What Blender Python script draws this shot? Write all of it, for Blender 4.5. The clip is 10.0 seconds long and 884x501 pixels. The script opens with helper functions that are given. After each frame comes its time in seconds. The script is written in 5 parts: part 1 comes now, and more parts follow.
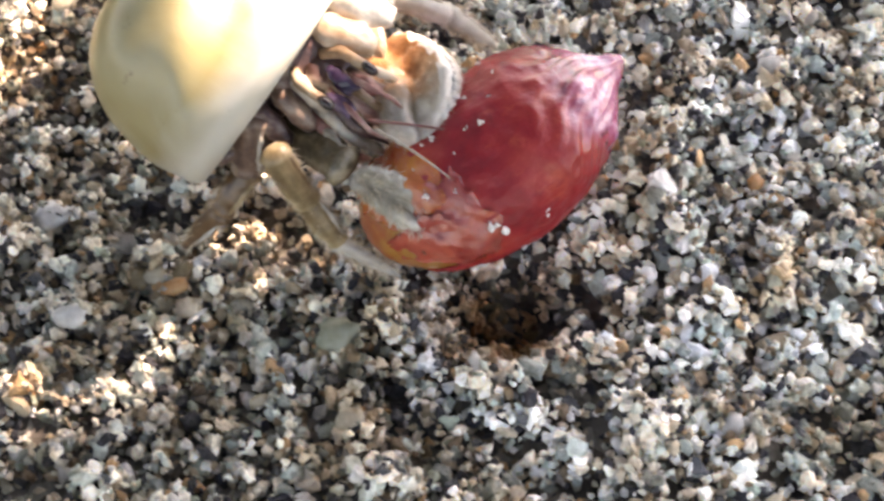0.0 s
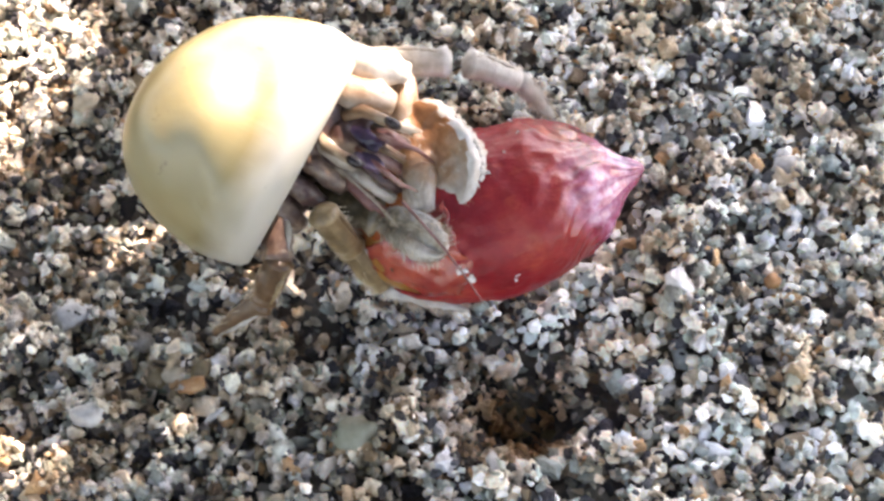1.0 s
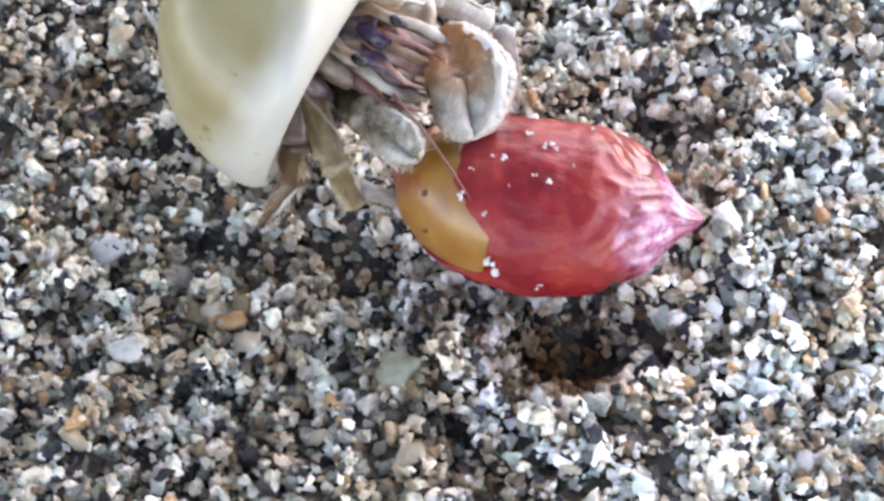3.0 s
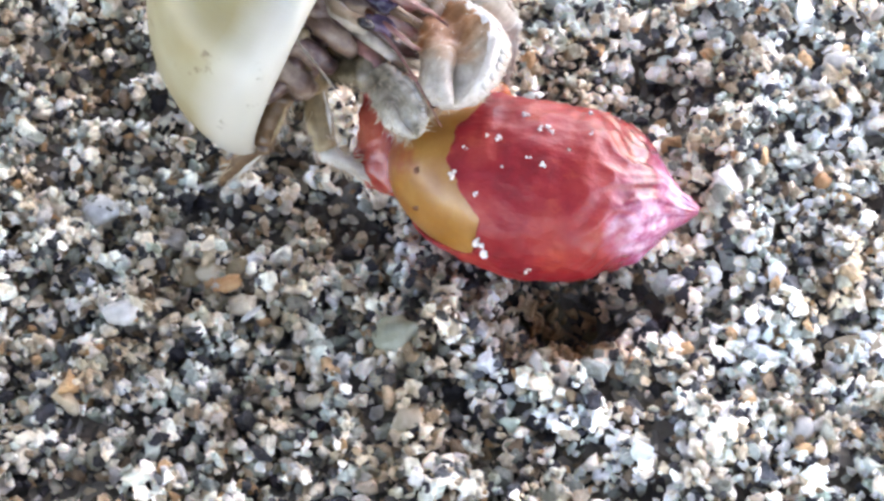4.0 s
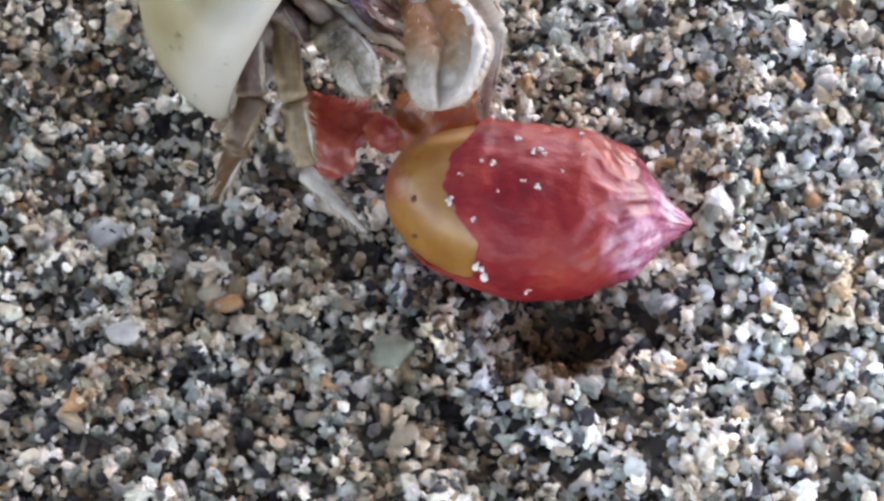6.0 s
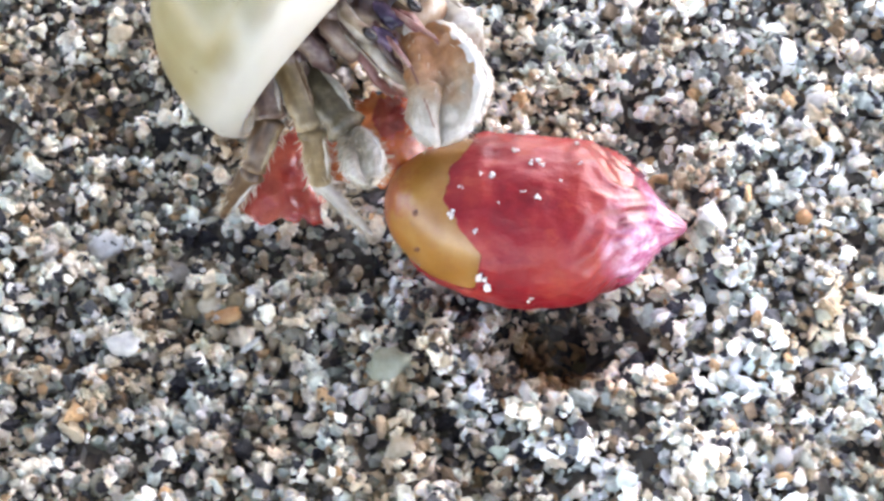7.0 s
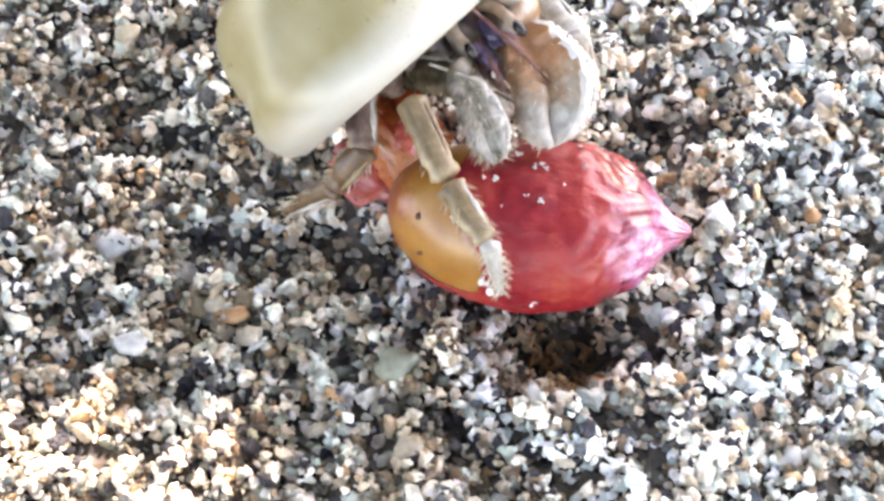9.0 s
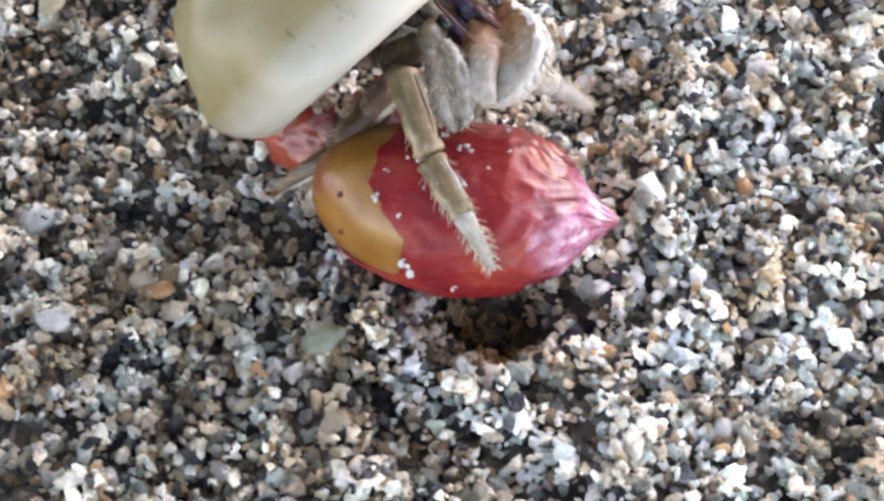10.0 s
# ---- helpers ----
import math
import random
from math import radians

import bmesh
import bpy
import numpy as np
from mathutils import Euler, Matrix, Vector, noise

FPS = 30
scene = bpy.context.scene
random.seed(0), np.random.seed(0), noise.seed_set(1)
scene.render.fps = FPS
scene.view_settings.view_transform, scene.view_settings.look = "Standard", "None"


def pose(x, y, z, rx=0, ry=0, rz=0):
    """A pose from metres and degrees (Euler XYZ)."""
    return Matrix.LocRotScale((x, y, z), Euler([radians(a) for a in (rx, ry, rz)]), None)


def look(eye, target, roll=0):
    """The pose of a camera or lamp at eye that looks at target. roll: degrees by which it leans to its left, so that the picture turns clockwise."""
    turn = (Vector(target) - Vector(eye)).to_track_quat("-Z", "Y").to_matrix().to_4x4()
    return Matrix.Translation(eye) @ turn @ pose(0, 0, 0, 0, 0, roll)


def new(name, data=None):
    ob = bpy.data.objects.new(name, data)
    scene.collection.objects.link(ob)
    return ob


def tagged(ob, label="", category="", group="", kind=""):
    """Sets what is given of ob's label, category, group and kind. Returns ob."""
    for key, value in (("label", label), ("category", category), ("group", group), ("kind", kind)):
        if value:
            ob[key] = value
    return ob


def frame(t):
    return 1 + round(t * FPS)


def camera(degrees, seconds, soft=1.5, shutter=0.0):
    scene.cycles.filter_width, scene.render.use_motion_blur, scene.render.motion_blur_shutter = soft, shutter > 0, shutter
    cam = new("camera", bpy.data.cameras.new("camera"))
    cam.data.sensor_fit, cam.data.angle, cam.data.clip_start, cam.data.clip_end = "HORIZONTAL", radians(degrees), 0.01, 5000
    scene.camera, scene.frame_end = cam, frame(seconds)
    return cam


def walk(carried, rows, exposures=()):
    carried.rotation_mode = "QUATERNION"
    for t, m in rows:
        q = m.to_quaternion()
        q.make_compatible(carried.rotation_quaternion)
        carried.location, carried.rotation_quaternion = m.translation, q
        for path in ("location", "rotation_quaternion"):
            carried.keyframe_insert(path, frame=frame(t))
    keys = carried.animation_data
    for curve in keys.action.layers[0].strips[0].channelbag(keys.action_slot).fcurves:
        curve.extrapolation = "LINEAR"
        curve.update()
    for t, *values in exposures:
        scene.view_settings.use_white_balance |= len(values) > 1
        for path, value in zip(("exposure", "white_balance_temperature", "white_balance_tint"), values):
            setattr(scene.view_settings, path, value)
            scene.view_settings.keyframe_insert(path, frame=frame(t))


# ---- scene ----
cam = camera(28.0, 10.0, soft=2.85, shutter=0.5)
PATH = [
    (0.0, 0.00036, -0.04640, 0.07483, -0.534, -59.885, -0.831),
    (0.2, 0.00008, -0.04664, 0.07493, -0.236, -59.235, -0.477),
    (0.3, -0.00002, -0.04635, 0.07532, -0.155, -58.476, -0.370),
    (0.5, 0.00030, -0.04628, 0.07546, -0.173, -56.735, -0.425),
    (0.7, 0.00026, -0.04619, 0.07504, -0.240, -56.922, -0.339),
    (1.0, 0.00032, -0.04648, 0.07499, -0.256, -56.707, -0.377),
    (1.2, 0.00107, -0.04645, 0.07515, -0.218, -56.869, -0.090),
    (1.5, 0.00143, -0.04650, 0.07531, -0.567, -56.799, -0.603),
    (1.7, 0.00156, -0.04653, 0.07519, -0.629, -56.812, -0.498),
    (2.0, 0.00009, -0.04628, 0.07450, -0.361, -57.641, -0.357),
    (2.2, -0.00031, -0.04606, 0.07385, -0.067, -57.732, -0.132),
    (2.5, -0.00106, -0.04621, 0.07378, 0.183, -57.436, 0.183),
    (2.7, -0.00100, -0.04631, 0.07367, 0.155, -57.812, 0.158),
    (3.8, -0.00119, -0.04611, 0.07263, -0.078, -59.237, -0.518),
    (4.0, -0.00170, -0.04586, 0.07265, 0.037, -59.545, -0.600),
    (4.2, -0.00176, -0.04591, 0.07287, 0.147, -59.263, -0.364),
    (4.5, -0.00204, -0.04639, 0.07351, 0.172, -59.047, -0.225),
    (4.7, -0.00071, -0.04663, 0.07385, 0.255, -58.516, 0.003),
    (5.0, 0.00047, -0.04673, 0.07406, -0.449, -58.325, -0.503),
    (5.2, 0.00042, -0.04613, 0.07421, -0.681, -58.651, -0.753),
    (5.5, 0.00000, -0.04637, 0.07420, -0.000, -58.000, -0.000),
    (5.7, -0.00034, -0.04654, 0.07398, 0.070, -58.879, 0.033),
    (6.8, -0.00114, -0.04704, 0.07467, 0.350, -58.639, -0.311),
    (7.0, -0.00084, -0.04703, 0.07532, 0.310, -58.679, -0.349),
    (7.2, -0.00044, -0.04737, 0.07540, 0.165, -58.466, -0.378),
    (7.5, -0.00117, -0.04716, 0.07519, 0.217, -58.463, -0.311),
    (7.7, -0.00190, -0.04700, 0.07457, 0.707, -59.362, -0.009),
    (8.0, -0.00242, -0.04716, 0.07427, 0.681, -59.312, -0.119),
    (8.2, -0.00178, -0.04677, 0.07453, 0.516, -59.450, -0.208),
    (8.5, -0.00190, -0.04681, 0.07474, 0.590, -58.973, 0.357),
    (8.7, -0.00126, -0.04675, 0.07480, 0.597, -59.318, 0.090),
    (9.0, -0.00092, -0.04694, 0.07516, 0.398, -58.702, -0.170),
    (9.2, -0.00064, -0.04724, 0.07459, 0.172, -58.786, -0.359),
    (9.5, 0.00018, -0.04696, 0.07479, -0.236, -58.886, -0.568),
    (9.7, 0.00031, -0.04676, 0.07466, -0.330, -59.159, -0.805),
    (10.0, 0.00077, -0.04671, 0.07421, -0.515, -59.369, -1.014),
]
# the clip's camera brightens and darkens on its way: seconds, stops, kelvin, tint
EXPOSURES = [(t, 2.29 + e, kelvin, 25) for t, e, kelvin in (
    (0.0, 0.10, 8500), (0.5, 0.46, 7850), (1.0, 0.18, 8000), (1.5, 0.36, 7650), (2.0, 0.53, 7550), (2.5, 0.66, 7350), (2.7, 0.70, 7400),
    (4.0, 0.88, 7600), (4.5, 1.12, 7600), (5.0, 0.49, 7700), (5.5, 0.08, 7800), (7.0, 0.99, 7750), (7.5, 0.70, 7850),
    (8.0, 1.12, 7850), (8.5, 1.18, 7850), (9.0, 1.10, 7950), (9.5, 0.50, 7950), (10.0, 0.55, 7950))]
walk(cam, [(t, pose(x, y, z, 90 + pitch, roll, yaw)) for t, x, y, z, yaw, pitch, roll in PATH],
     exposures=EXPOSURES)

# world: open shade under added leaves, sun high behind and to the right
SUN = Vector((0.45, 0.50, 0.74)).normalized()
world = bpy.data.worlds.new("sky")
scene.world = world
world.use_nodes = True
nt = world.node_tree
sky = nt.nodes.new("ShaderNodeTexSky")
sky.sky_type = "NISHITA"
sky.sun_disc = False
sky.sun_elevation = math.asin(SUN.z)
sky.sun_rotation = math.atan2(SUN.x, SUN.y)
nt.nodes["Background"].inputs["Strength"].default_value = 0.15
nt.links.new(sky.outputs[0], nt.nodes["Background"].inputs["Color"])
sun = new("sun", bpy.data.lights.new("sun", "SUN"))
sun.data.energy = 5.0
sun.data.angle = radians(0.53)
sun.data.color = (1.0, 0.96, 0.92)
sun.matrix_world = look(SUN, (0, 0, 0))

MM = 0.001
rng = np.random.default_rng(7)


# ---- materials ----
class Mat:
    """A small node builder."""

    def __init__(self, name):
        self.m = bpy.data.materials.new(name)
        self.m.use_nodes = True
        self.t = self.m.node_tree
        self.b = self.t.nodes["Principled BSDF"]
        self.c = self.add("ShaderNodeTexCoord").outputs["Object"]

    def add(self, kind, **props):
        n = self.t.nodes.new(kind)
        if "operation" in props:
            n.operation = props["operation"]
        if "blend" in props:
            n.blend_type = props["blend"]
            n.data_type = "RGBA"
        return n

    def link(self, a, b):
        self.t.links.new(a, b)

    def noise(self, per_mm, detail=4.0, rough=0.6, stretch=(1, 1, 1)):
        mp = self.add("ShaderNodeMapping")
        mp.inputs["Scale"].default_value = [s * per_mm * 1000 for s in stretch]
        self.link(self.c, mp.inputs["Vector"])
        n = self.add("ShaderNodeTexNoise")
        n.inputs["Scale"].default_value = 1.0
        n.inputs["Detail"].default_value = detail
        n.inputs["Roughness"].default_value = rough
        self.link(mp.outputs[0], n.inputs["Vector"])
        return n.outputs["Fac"]

    def ramp(self, fac, stops, constant=False):
        r = self.add("ShaderNodeValToRGB")
        if constant:
            r.color_ramp.interpolation = "CONSTANT"
        el = r.color_ramp.elements
        while len(el) < len(stops):
            el.new(0.5)
        for e, (p, col) in zip(el, stops):
            e.position = p
            e.color = (*col, 1) if len(col) == 3 else col
        self.link(fac, r.inputs["Fac"])
        return r.outputs["Color"]

    def mix(self, fac, a, b, blend="MIX"):
        n = self.add("ShaderNodeMix", blend=blend)
        for sock, v in ((n.inputs[0], fac), (n.inputs[6], a), (n.inputs[7], b)):
            if isinstance(v, (int, float)):
                sock.default_value = v
            elif isinstance(v, tuple):
                sock.default_value = (*v, 1)
            else:
                self.link(v, sock)
        return n.outputs[2]

    def math(self, op, a, b=0.0):
        n = self.add("ShaderNodeMath", operation=op)
        for sock, v in ((n.inputs[0], a), (n.inputs[1], b)):
            if isinstance(v, (int, float)):
                sock.default_value = v
            else:
                self.link(v, sock)
        return n.outputs[0]

    def axis(self, k):
        n = self.add("ShaderNodeSeparateXYZ")
        self.link(self.c, n.inputs[0])
        return n.outputs[k]

    def bump(self, height, mm, strength=1.0):
        n = self.add("ShaderNodeBump")
        n.inputs["Distance"].default_value = mm * MM
        n.inputs["Strength"].default_value = strength
        self.link(height, n.inputs["Height"])
        self.link(n.outputs[0], self.b.inputs["Normal"])

    def set(self, color=None, rough=0.5, **more):
        for key, v in (("Base Color", color), ("Roughness", rough), *more.items()):
            if v is None:
                continue
            sock = self.b.inputs[key.replace("_", " ")]
            if isinstance(v, tuple):
                sock.default_value = (*v, 1) if len(v) == 3 and key != "Subsurface_Radius" else v
            elif isinstance(v, (int, float)):
                sock.default_value = v
            else:
                self.link(v, sock)
        return self.m


def mat_grains():
    m = Mat("sand_grains")
    g = m.add("ShaderNodeNewGeometry").outputs["Random Per Island"]
    base = m.ramp(g, [(0.0, (0.022, 0.022, 0.030)), (0.09, (0.07, 0.075, 0.085)), (0.15, (0.16, 0.115, 0.075)),
                      (0.20, (0.23, 0.26, 0.25)), (0.30, (0.40, 0.34, 0.26)), (0.38, (0.46, 0.52, 0.50)), (0.48, (0.56, 0.57, 0.60)),
                      (0.56, (0.66, 0.60, 0.52)), (0.65, (0.72, 0.75, 0.71)), (0.75, (0.83, 0.80, 0.74)), (0.86, (0.91, 0.91, 0.90)),
                      (0.965, (0.46, 0.30, 0.17)), (0.985, (0.34, 0.41, 0.36))], constant=True)
    n1 = m.noise(1.6, 5)
    n2 = m.noise(7.0, 3)
    mott = m.ramp(n1, [(0.3, (0.66, 0.63, 0.59)), (0.6, (1.2, 1.18, 1.16))])
    col = m.mix(0.8, base, mott, "MULTIPLY")
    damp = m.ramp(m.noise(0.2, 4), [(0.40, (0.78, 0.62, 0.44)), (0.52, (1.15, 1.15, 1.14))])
    # stronger light on the right, put into the grain colour as a ramp along x
    lit_right = m.ramp(m.math("ADD", m.math("MULTIPLY", m.axis(0), 40.0), m.noise(0.12, 3)), [(0.25, (0.98, 0.93, 0.86)), (0.85, (1.36, 1.37, 1.37))])
    col = m.mix(1.0, col, lit_right, "MULTIPLY")
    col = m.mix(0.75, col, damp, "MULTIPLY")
    clump = m.ramp(m.noise(0.45, 3, 0.5), [(0.38, (0.48, 0.38, 0.27)), (0.50, (1.2, 1.18, 1.14))])
    col = m.mix(0.55, col, clump, "MULTIPLY")
    # darker, browner grains in and around the hole dug beside the nut
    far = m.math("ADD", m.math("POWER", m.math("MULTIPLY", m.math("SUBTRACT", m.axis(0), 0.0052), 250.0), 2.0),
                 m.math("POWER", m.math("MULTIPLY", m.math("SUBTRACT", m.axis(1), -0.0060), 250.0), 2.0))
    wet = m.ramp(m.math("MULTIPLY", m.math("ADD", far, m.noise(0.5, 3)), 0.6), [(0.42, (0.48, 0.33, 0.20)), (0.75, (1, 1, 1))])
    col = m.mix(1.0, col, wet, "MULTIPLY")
    m.bump(n2, 0.2, 0.8)
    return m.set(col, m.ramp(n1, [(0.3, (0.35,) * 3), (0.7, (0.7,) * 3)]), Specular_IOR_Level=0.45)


def mat_ground():
    m = Mat("sand_bed")
    v = m.add("ShaderNodeTexVoronoi")
    v.inputs["Scale"].default_value = 1500
    m.link(m.c, v.inputs["Vector"])
    sep = m.add("ShaderNodeSeparateColor")
    m.link(v.outputs["Color"], sep.inputs[0])
    # shade in the gaps between grains is put into this dark bed colour
    col = m.ramp(sep.outputs[0], [(0.0, (0.03, 0.026, 0.026)), (0.3, (0.09, 0.072, 0.06)), (0.6, (0.17, 0.14, 0.11)), (1.0, (0.36, 0.33, 0.29))])
    col = m.mix(0.6, col, m.ramp(m.noise(0.15, 4), [(0.35, (0.35, 0.32, 0.28)), (0.65, (1, 1, 1))]), "MULTIPLY")
    m.bump(v.outputs["Distance"], 0.4, 0.8)
    return m.set(col, 0.8)


def mat_shell():
    m = Mat("crab_shell")
    big = m.noise(0.16, 3)
    lines = m.noise(0.5, 5, 0.6, (0.12, 1.0, 0.7))
    col = m.ramp(big, [(0.30, (0.26, 0.205, 0.085)), (0.5, (0.315, 0.268, 0.137)), (0.70, (0.37, 0.333, 0.21))])
    col = m.mix(0.4, col, m.ramp(lines, [(0.35, (0.78, 0.70, 0.54)), (0.6, (1, 1, 1))]), "MULTIPLY")
    lip = m.ramp(m.math("ADD", m.math("MULTIPLY", m.math("ADD", m.axis(0), 0.0085), 118.0), m.math("MULTIPLY", m.math("SUBTRACT", big, 0.5), 0.25)), [(0.66, (0, 0, 0)), (0.86, (1, 1, 1))])
    col = m.mix(lip, col, (0.49, 0.47, 0.39))
    # brown scuffs and pits
    scuff = m.ramp(m.noise(0.8, 6, 0.7), [(0.30, (0.30, 0.20, 0.10)), (0.38, (1, 1, 1))])
    col = m.mix(0.6, col, scuff, "MULTIPLY")
    m.bump(lines, 0.10, 0.5)
    return m.set(col, m.ramp(big, [(0.3, (0.28,) * 3), (0.7, (0.42,) * 3)]), Specular_IOR_Level=0.5,
                 Subsurface_Weight=0.15, Subsurface_Radius=(0.0012, 0.0009, 0.0005), Coat_Weight=0.15, Coat_Roughness=0.25)


def mat_skin():
    m = Mat("peanut_skin")
    ax = m.math("MULTIPLY", m.math("ADD", m.axis(0), 0.0073), 68.5)
    mott = m.noise(0.30, 6, 0.65)
    streak = m.noise(0.55, 6, 0.62, (0.6, 1, 1))
    red = m.ramp(mott, [(0.30, (0.16, 0.007, 0.012)), (0.46, (0.26, 0.012, 0.017)), (0.60, (0.33, 0.030, 0.025)), (0.74, (0.42, 0.10, 0.065))])
    # purple-pink skin of the tip; the palest streaks paint in its white sheen
    rose = m.ramp(streak, [(0.34, (0.09, 0.008, 0.035)), (0.44, (0.28, 0.03, 0.08)), (0.52, (0.44, 0.14, 0.24)), (0.64, (0.70, 0.48, 0.58))])
    k = m.ramp(m.math("ADD", ax, m.math("MULTIPLY", m.math("SUBTRACT", m.noise(0.25, 2), 0.5), 0.45)), [(0.74, (0, 0, 0)), (0.85, (1, 1, 1))])
    col = m.mix(k, red, rose)
    vein = m.ramp(m.noise(0.9, 5, 0.7, (0.5, 1, 1)), [(0.58, (0, 0, 0)), (0.70, (1, 1, 1))])
    col = m.mix(m.math("MULTIPLY", vein, 0.4), col, (0.55, 0.11, 0.05))
    m.bump(m.math("ADD", streak, m.math("MULTIPLY", m.noise(2.0, 3), 0.15)), 0.45, 0.6)
    return m.set(col, m.ramp(ax, [(0.55, (0.42,) * 3), (0.8, (0.26,) * 3)]), Specular_IOR_Level=0.3,
                 Subsurface_Weight=0.1, Subsurface_Radius=(0.0015, 0.0004, 0.0003), Coat_Weight=m.ramp(ax, [(0.60, (0.10,) * 3), (0.8, (1.0,) * 3)]), Coat_Roughness=0.16)


def mat_kernel():
    m = Mat("peanut_kernel")
    n = m.noise(0.4, 4)
    col = m.ramp(n, [(0.3, (0.24, 0.088, 0.014)), (0.5, (0.33, 0.145, 0.028)), (0.72, (0.42, 0.22, 0.062))])
    # shreds of red skin left on the end and along the underside
    left = m.ramp(m.math("ADD", m.math("MULTIPLY", m.math("ADD", m.axis(0), 0.0073), 260.0), m.math("MULTIPLY", m.noise(0.7, 5, 0.65), 1.3)), [(0.70, (1, 1, 1)), (1.0, (0, 0, 0))])
    col = m.mix(m.math("MULTIPLY", left, 0.8), col, (0.26, 0.045, 0.02))
    specks = m.ramp(m.noise(1.1, 4, 0.6), [(0.66, (0, 0, 0)), (0.72, (1, 1, 1))])
    col = m.mix(m.math("MULTIPLY", specks, 0.5), col, (0.20, 0.05, 0.015))
    m.bump(m.noise(1.5, 3), 0.08, 0.4)
    return m.set(col, 0.3, Specular_IOR_Level=0.5, Subsurface_Weight=0.25, Subsurface_Radius=(0.002, 0.001, 0.0003),
                 Coat_Weight=0.2, Coat_Roughness=0.2)


def mat_peel(name, a, b):
    m = Mat(name)
    n = m.noise(0.6, 5)
    m.bump(m.noise(1.2, 5), 0.25, 0.7)
    return m.set(m.ramp(n, [(0.35, a), (0.65, b)]), 0.25, Specular_IOR_Level=0.55, Subsurface_Weight=0.3, Subsurface_Radius=(0.002, 0.0006, 0.0003), Coat_Weight=0.5, Coat_Roughness=0.15)


def mat_chitin(name, dark, mid, pale, scale=0.7, rough=0.3, pale_at=0.68):
    m = Mat(name)
    n = m.noise(scale, 5, 0.62)
    f = m.noise(3.2, 4)
    bands = m.noise(1.1, 3, 0.5, (0.16, 1, 1))
    col = m.ramp(m.math("ADD", m.math("MULTIPLY", n, 0.5), m.math("MULTIPLY", bands, 0.5)), [(0.38, dark), (0.5, mid), (pale_at - 0.06, pale)])
    col = m.mix(0.3, col, m.ramp(f, [(0.4, (0.6, 0.55, 0.5)), (0.6, (1, 1, 1))]), "MULTIPLY")
    col = m.mix(1.0, col, (0.80, 0.79, 0.77), "MULTIPLY")
    m.bump(m.math("ADD", f, n), 0.07, 0.5)
    return m.set(col, rough, Specular_IOR_Level=0.5, Subsurface_Weight=0.12, Subsurface_Radius=(0.0008, 0.0006, 0.0004))


def mat_claw_face():
    """The hollow face of the large claw: orange-brown near the wrist, grey towards the fingers."""
    m = Mat("claw_face")
    n = m.noise(0.6, 5, 0.62)
    along = m.math("ADD", m.math("MULTIPLY", m.axis(0), 170.0), m.math("MULTIPLY", n, 0.9))
    col = m.ramp(along, [(0.25, (0.38, 0.17, 0.07)), (0.50, (0.42, 0.26, 0.15)), (0.72, (0.38, 0.33, 0.26)), (0.95, (0.55, 0.50, 0.43))])
    f = m.noise(2.6, 4)
    col = m.mix(0.45, col, m.ramp(f, [(0.38, (0.5, 0.45, 0.4)), (0.6, (1, 1, 1))]), "MULTIPLY")
    m.bump(m.math("ADD", f, n), 0.12, 0.6)
    return m.set(col, 0.3, Specular_IOR_Level=0.5, Subsurface_Weight=0.15, Subsurface_Radius=(0.001, 0.0007, 0.0004))


def mat_plain(name, a, b, scale=1.0, rough=0.4):
    m = Mat(name)
    m.bump(m.noise(scale * 4, 3), 0.1, 0.5)
    return m.set(m.ramp(m.noise(scale, 4), [(0.35, a), (0.65, b)]), rough)


M_GRAIN, M_GROUND, M_SHELL, M_SKIN, M_KERNEL = mat_grains(), mat_ground(), mat_shell(), mat_skin(), mat_kernel()
M_PEEL_RED = mat_peel("peel_red", (0.24, 0.014, 0.016), (0.44, 0.085, 0.05))
M_PEEL_ORANGE = mat_peel("peel_orange", (0.34, 0.04, 0.015), (0.52, 0.17, 0.04))
M_LEG_BROWN = mat_chitin("leg_brown", (0.07, 0.038, 0.02), (0.18, 0.105, 0.055), (0.38, 0.26, 0.155))
M_LEG_OLIVE = mat_chitin("leg_olive", (0.16, 0.105, 0.05), (0.33, 0.24, 0.13), (0.55, 0.44, 0.28))
M_LEG_PALE = mat_chitin("leg_pale", (0.46, 0.41, 0.33), (0.68, 0.64, 0.57), (0.83, 0.81, 0.77))
M_FOOT = mat_chitin("foot_pale", (0.40, 0.37, 0.31), (0.64, 0.62, 0.57), (0.82, 0.81, 0.78))
M_CLAW_GREY = mat_chitin("claw_grey", (0.20, 0.17, 0.12), (0.42, 0.38, 0.30), (0.70, 0.67, 0.59), scale=1.1)
M_CLAW_PALE = mat_chitin("claw_pale", (0.36, 0.20, 0.11), (0.54, 0.41, 0.30), (0.74, 0.70, 0.63), scale=0.45)
M_CLAW_RIM = mat_chitin("claw_rim", (0.50, 0.42, 0.33), (0.72, 0.67, 0.59), (0.85, 0.83, 0.79), scale=0.5, rough=0.25)
M_CLAW_FACE = mat_claw_face()
M_CREAM = mat_chitin("cream_edge", (0.38, 0.32, 0.25), (0.60, 0.54, 0.45), (0.80, 0.77, 0.71), rough=0.3)
M_LEG_MAUVE = mat_chitin("leg_mauve", (0.09, 0.05, 0.04), (0.22, 0.14, 0.105), (0.46, 0.36, 0.28), scale=1.0)
M_ARM_OLIVE = mat_chitin("arm_olive", (0.055, 0.042, 0.024), (0.13, 0.105, 0.065), (0.33, 0.28, 0.2), rough=0.25)
M_VIOLET = mat_chitin("violet_scale", (0.03, 0.015, 0.04), (0.10, 0.055, 0.12), (0.30, 0.22, 0.30), rough=0.15)
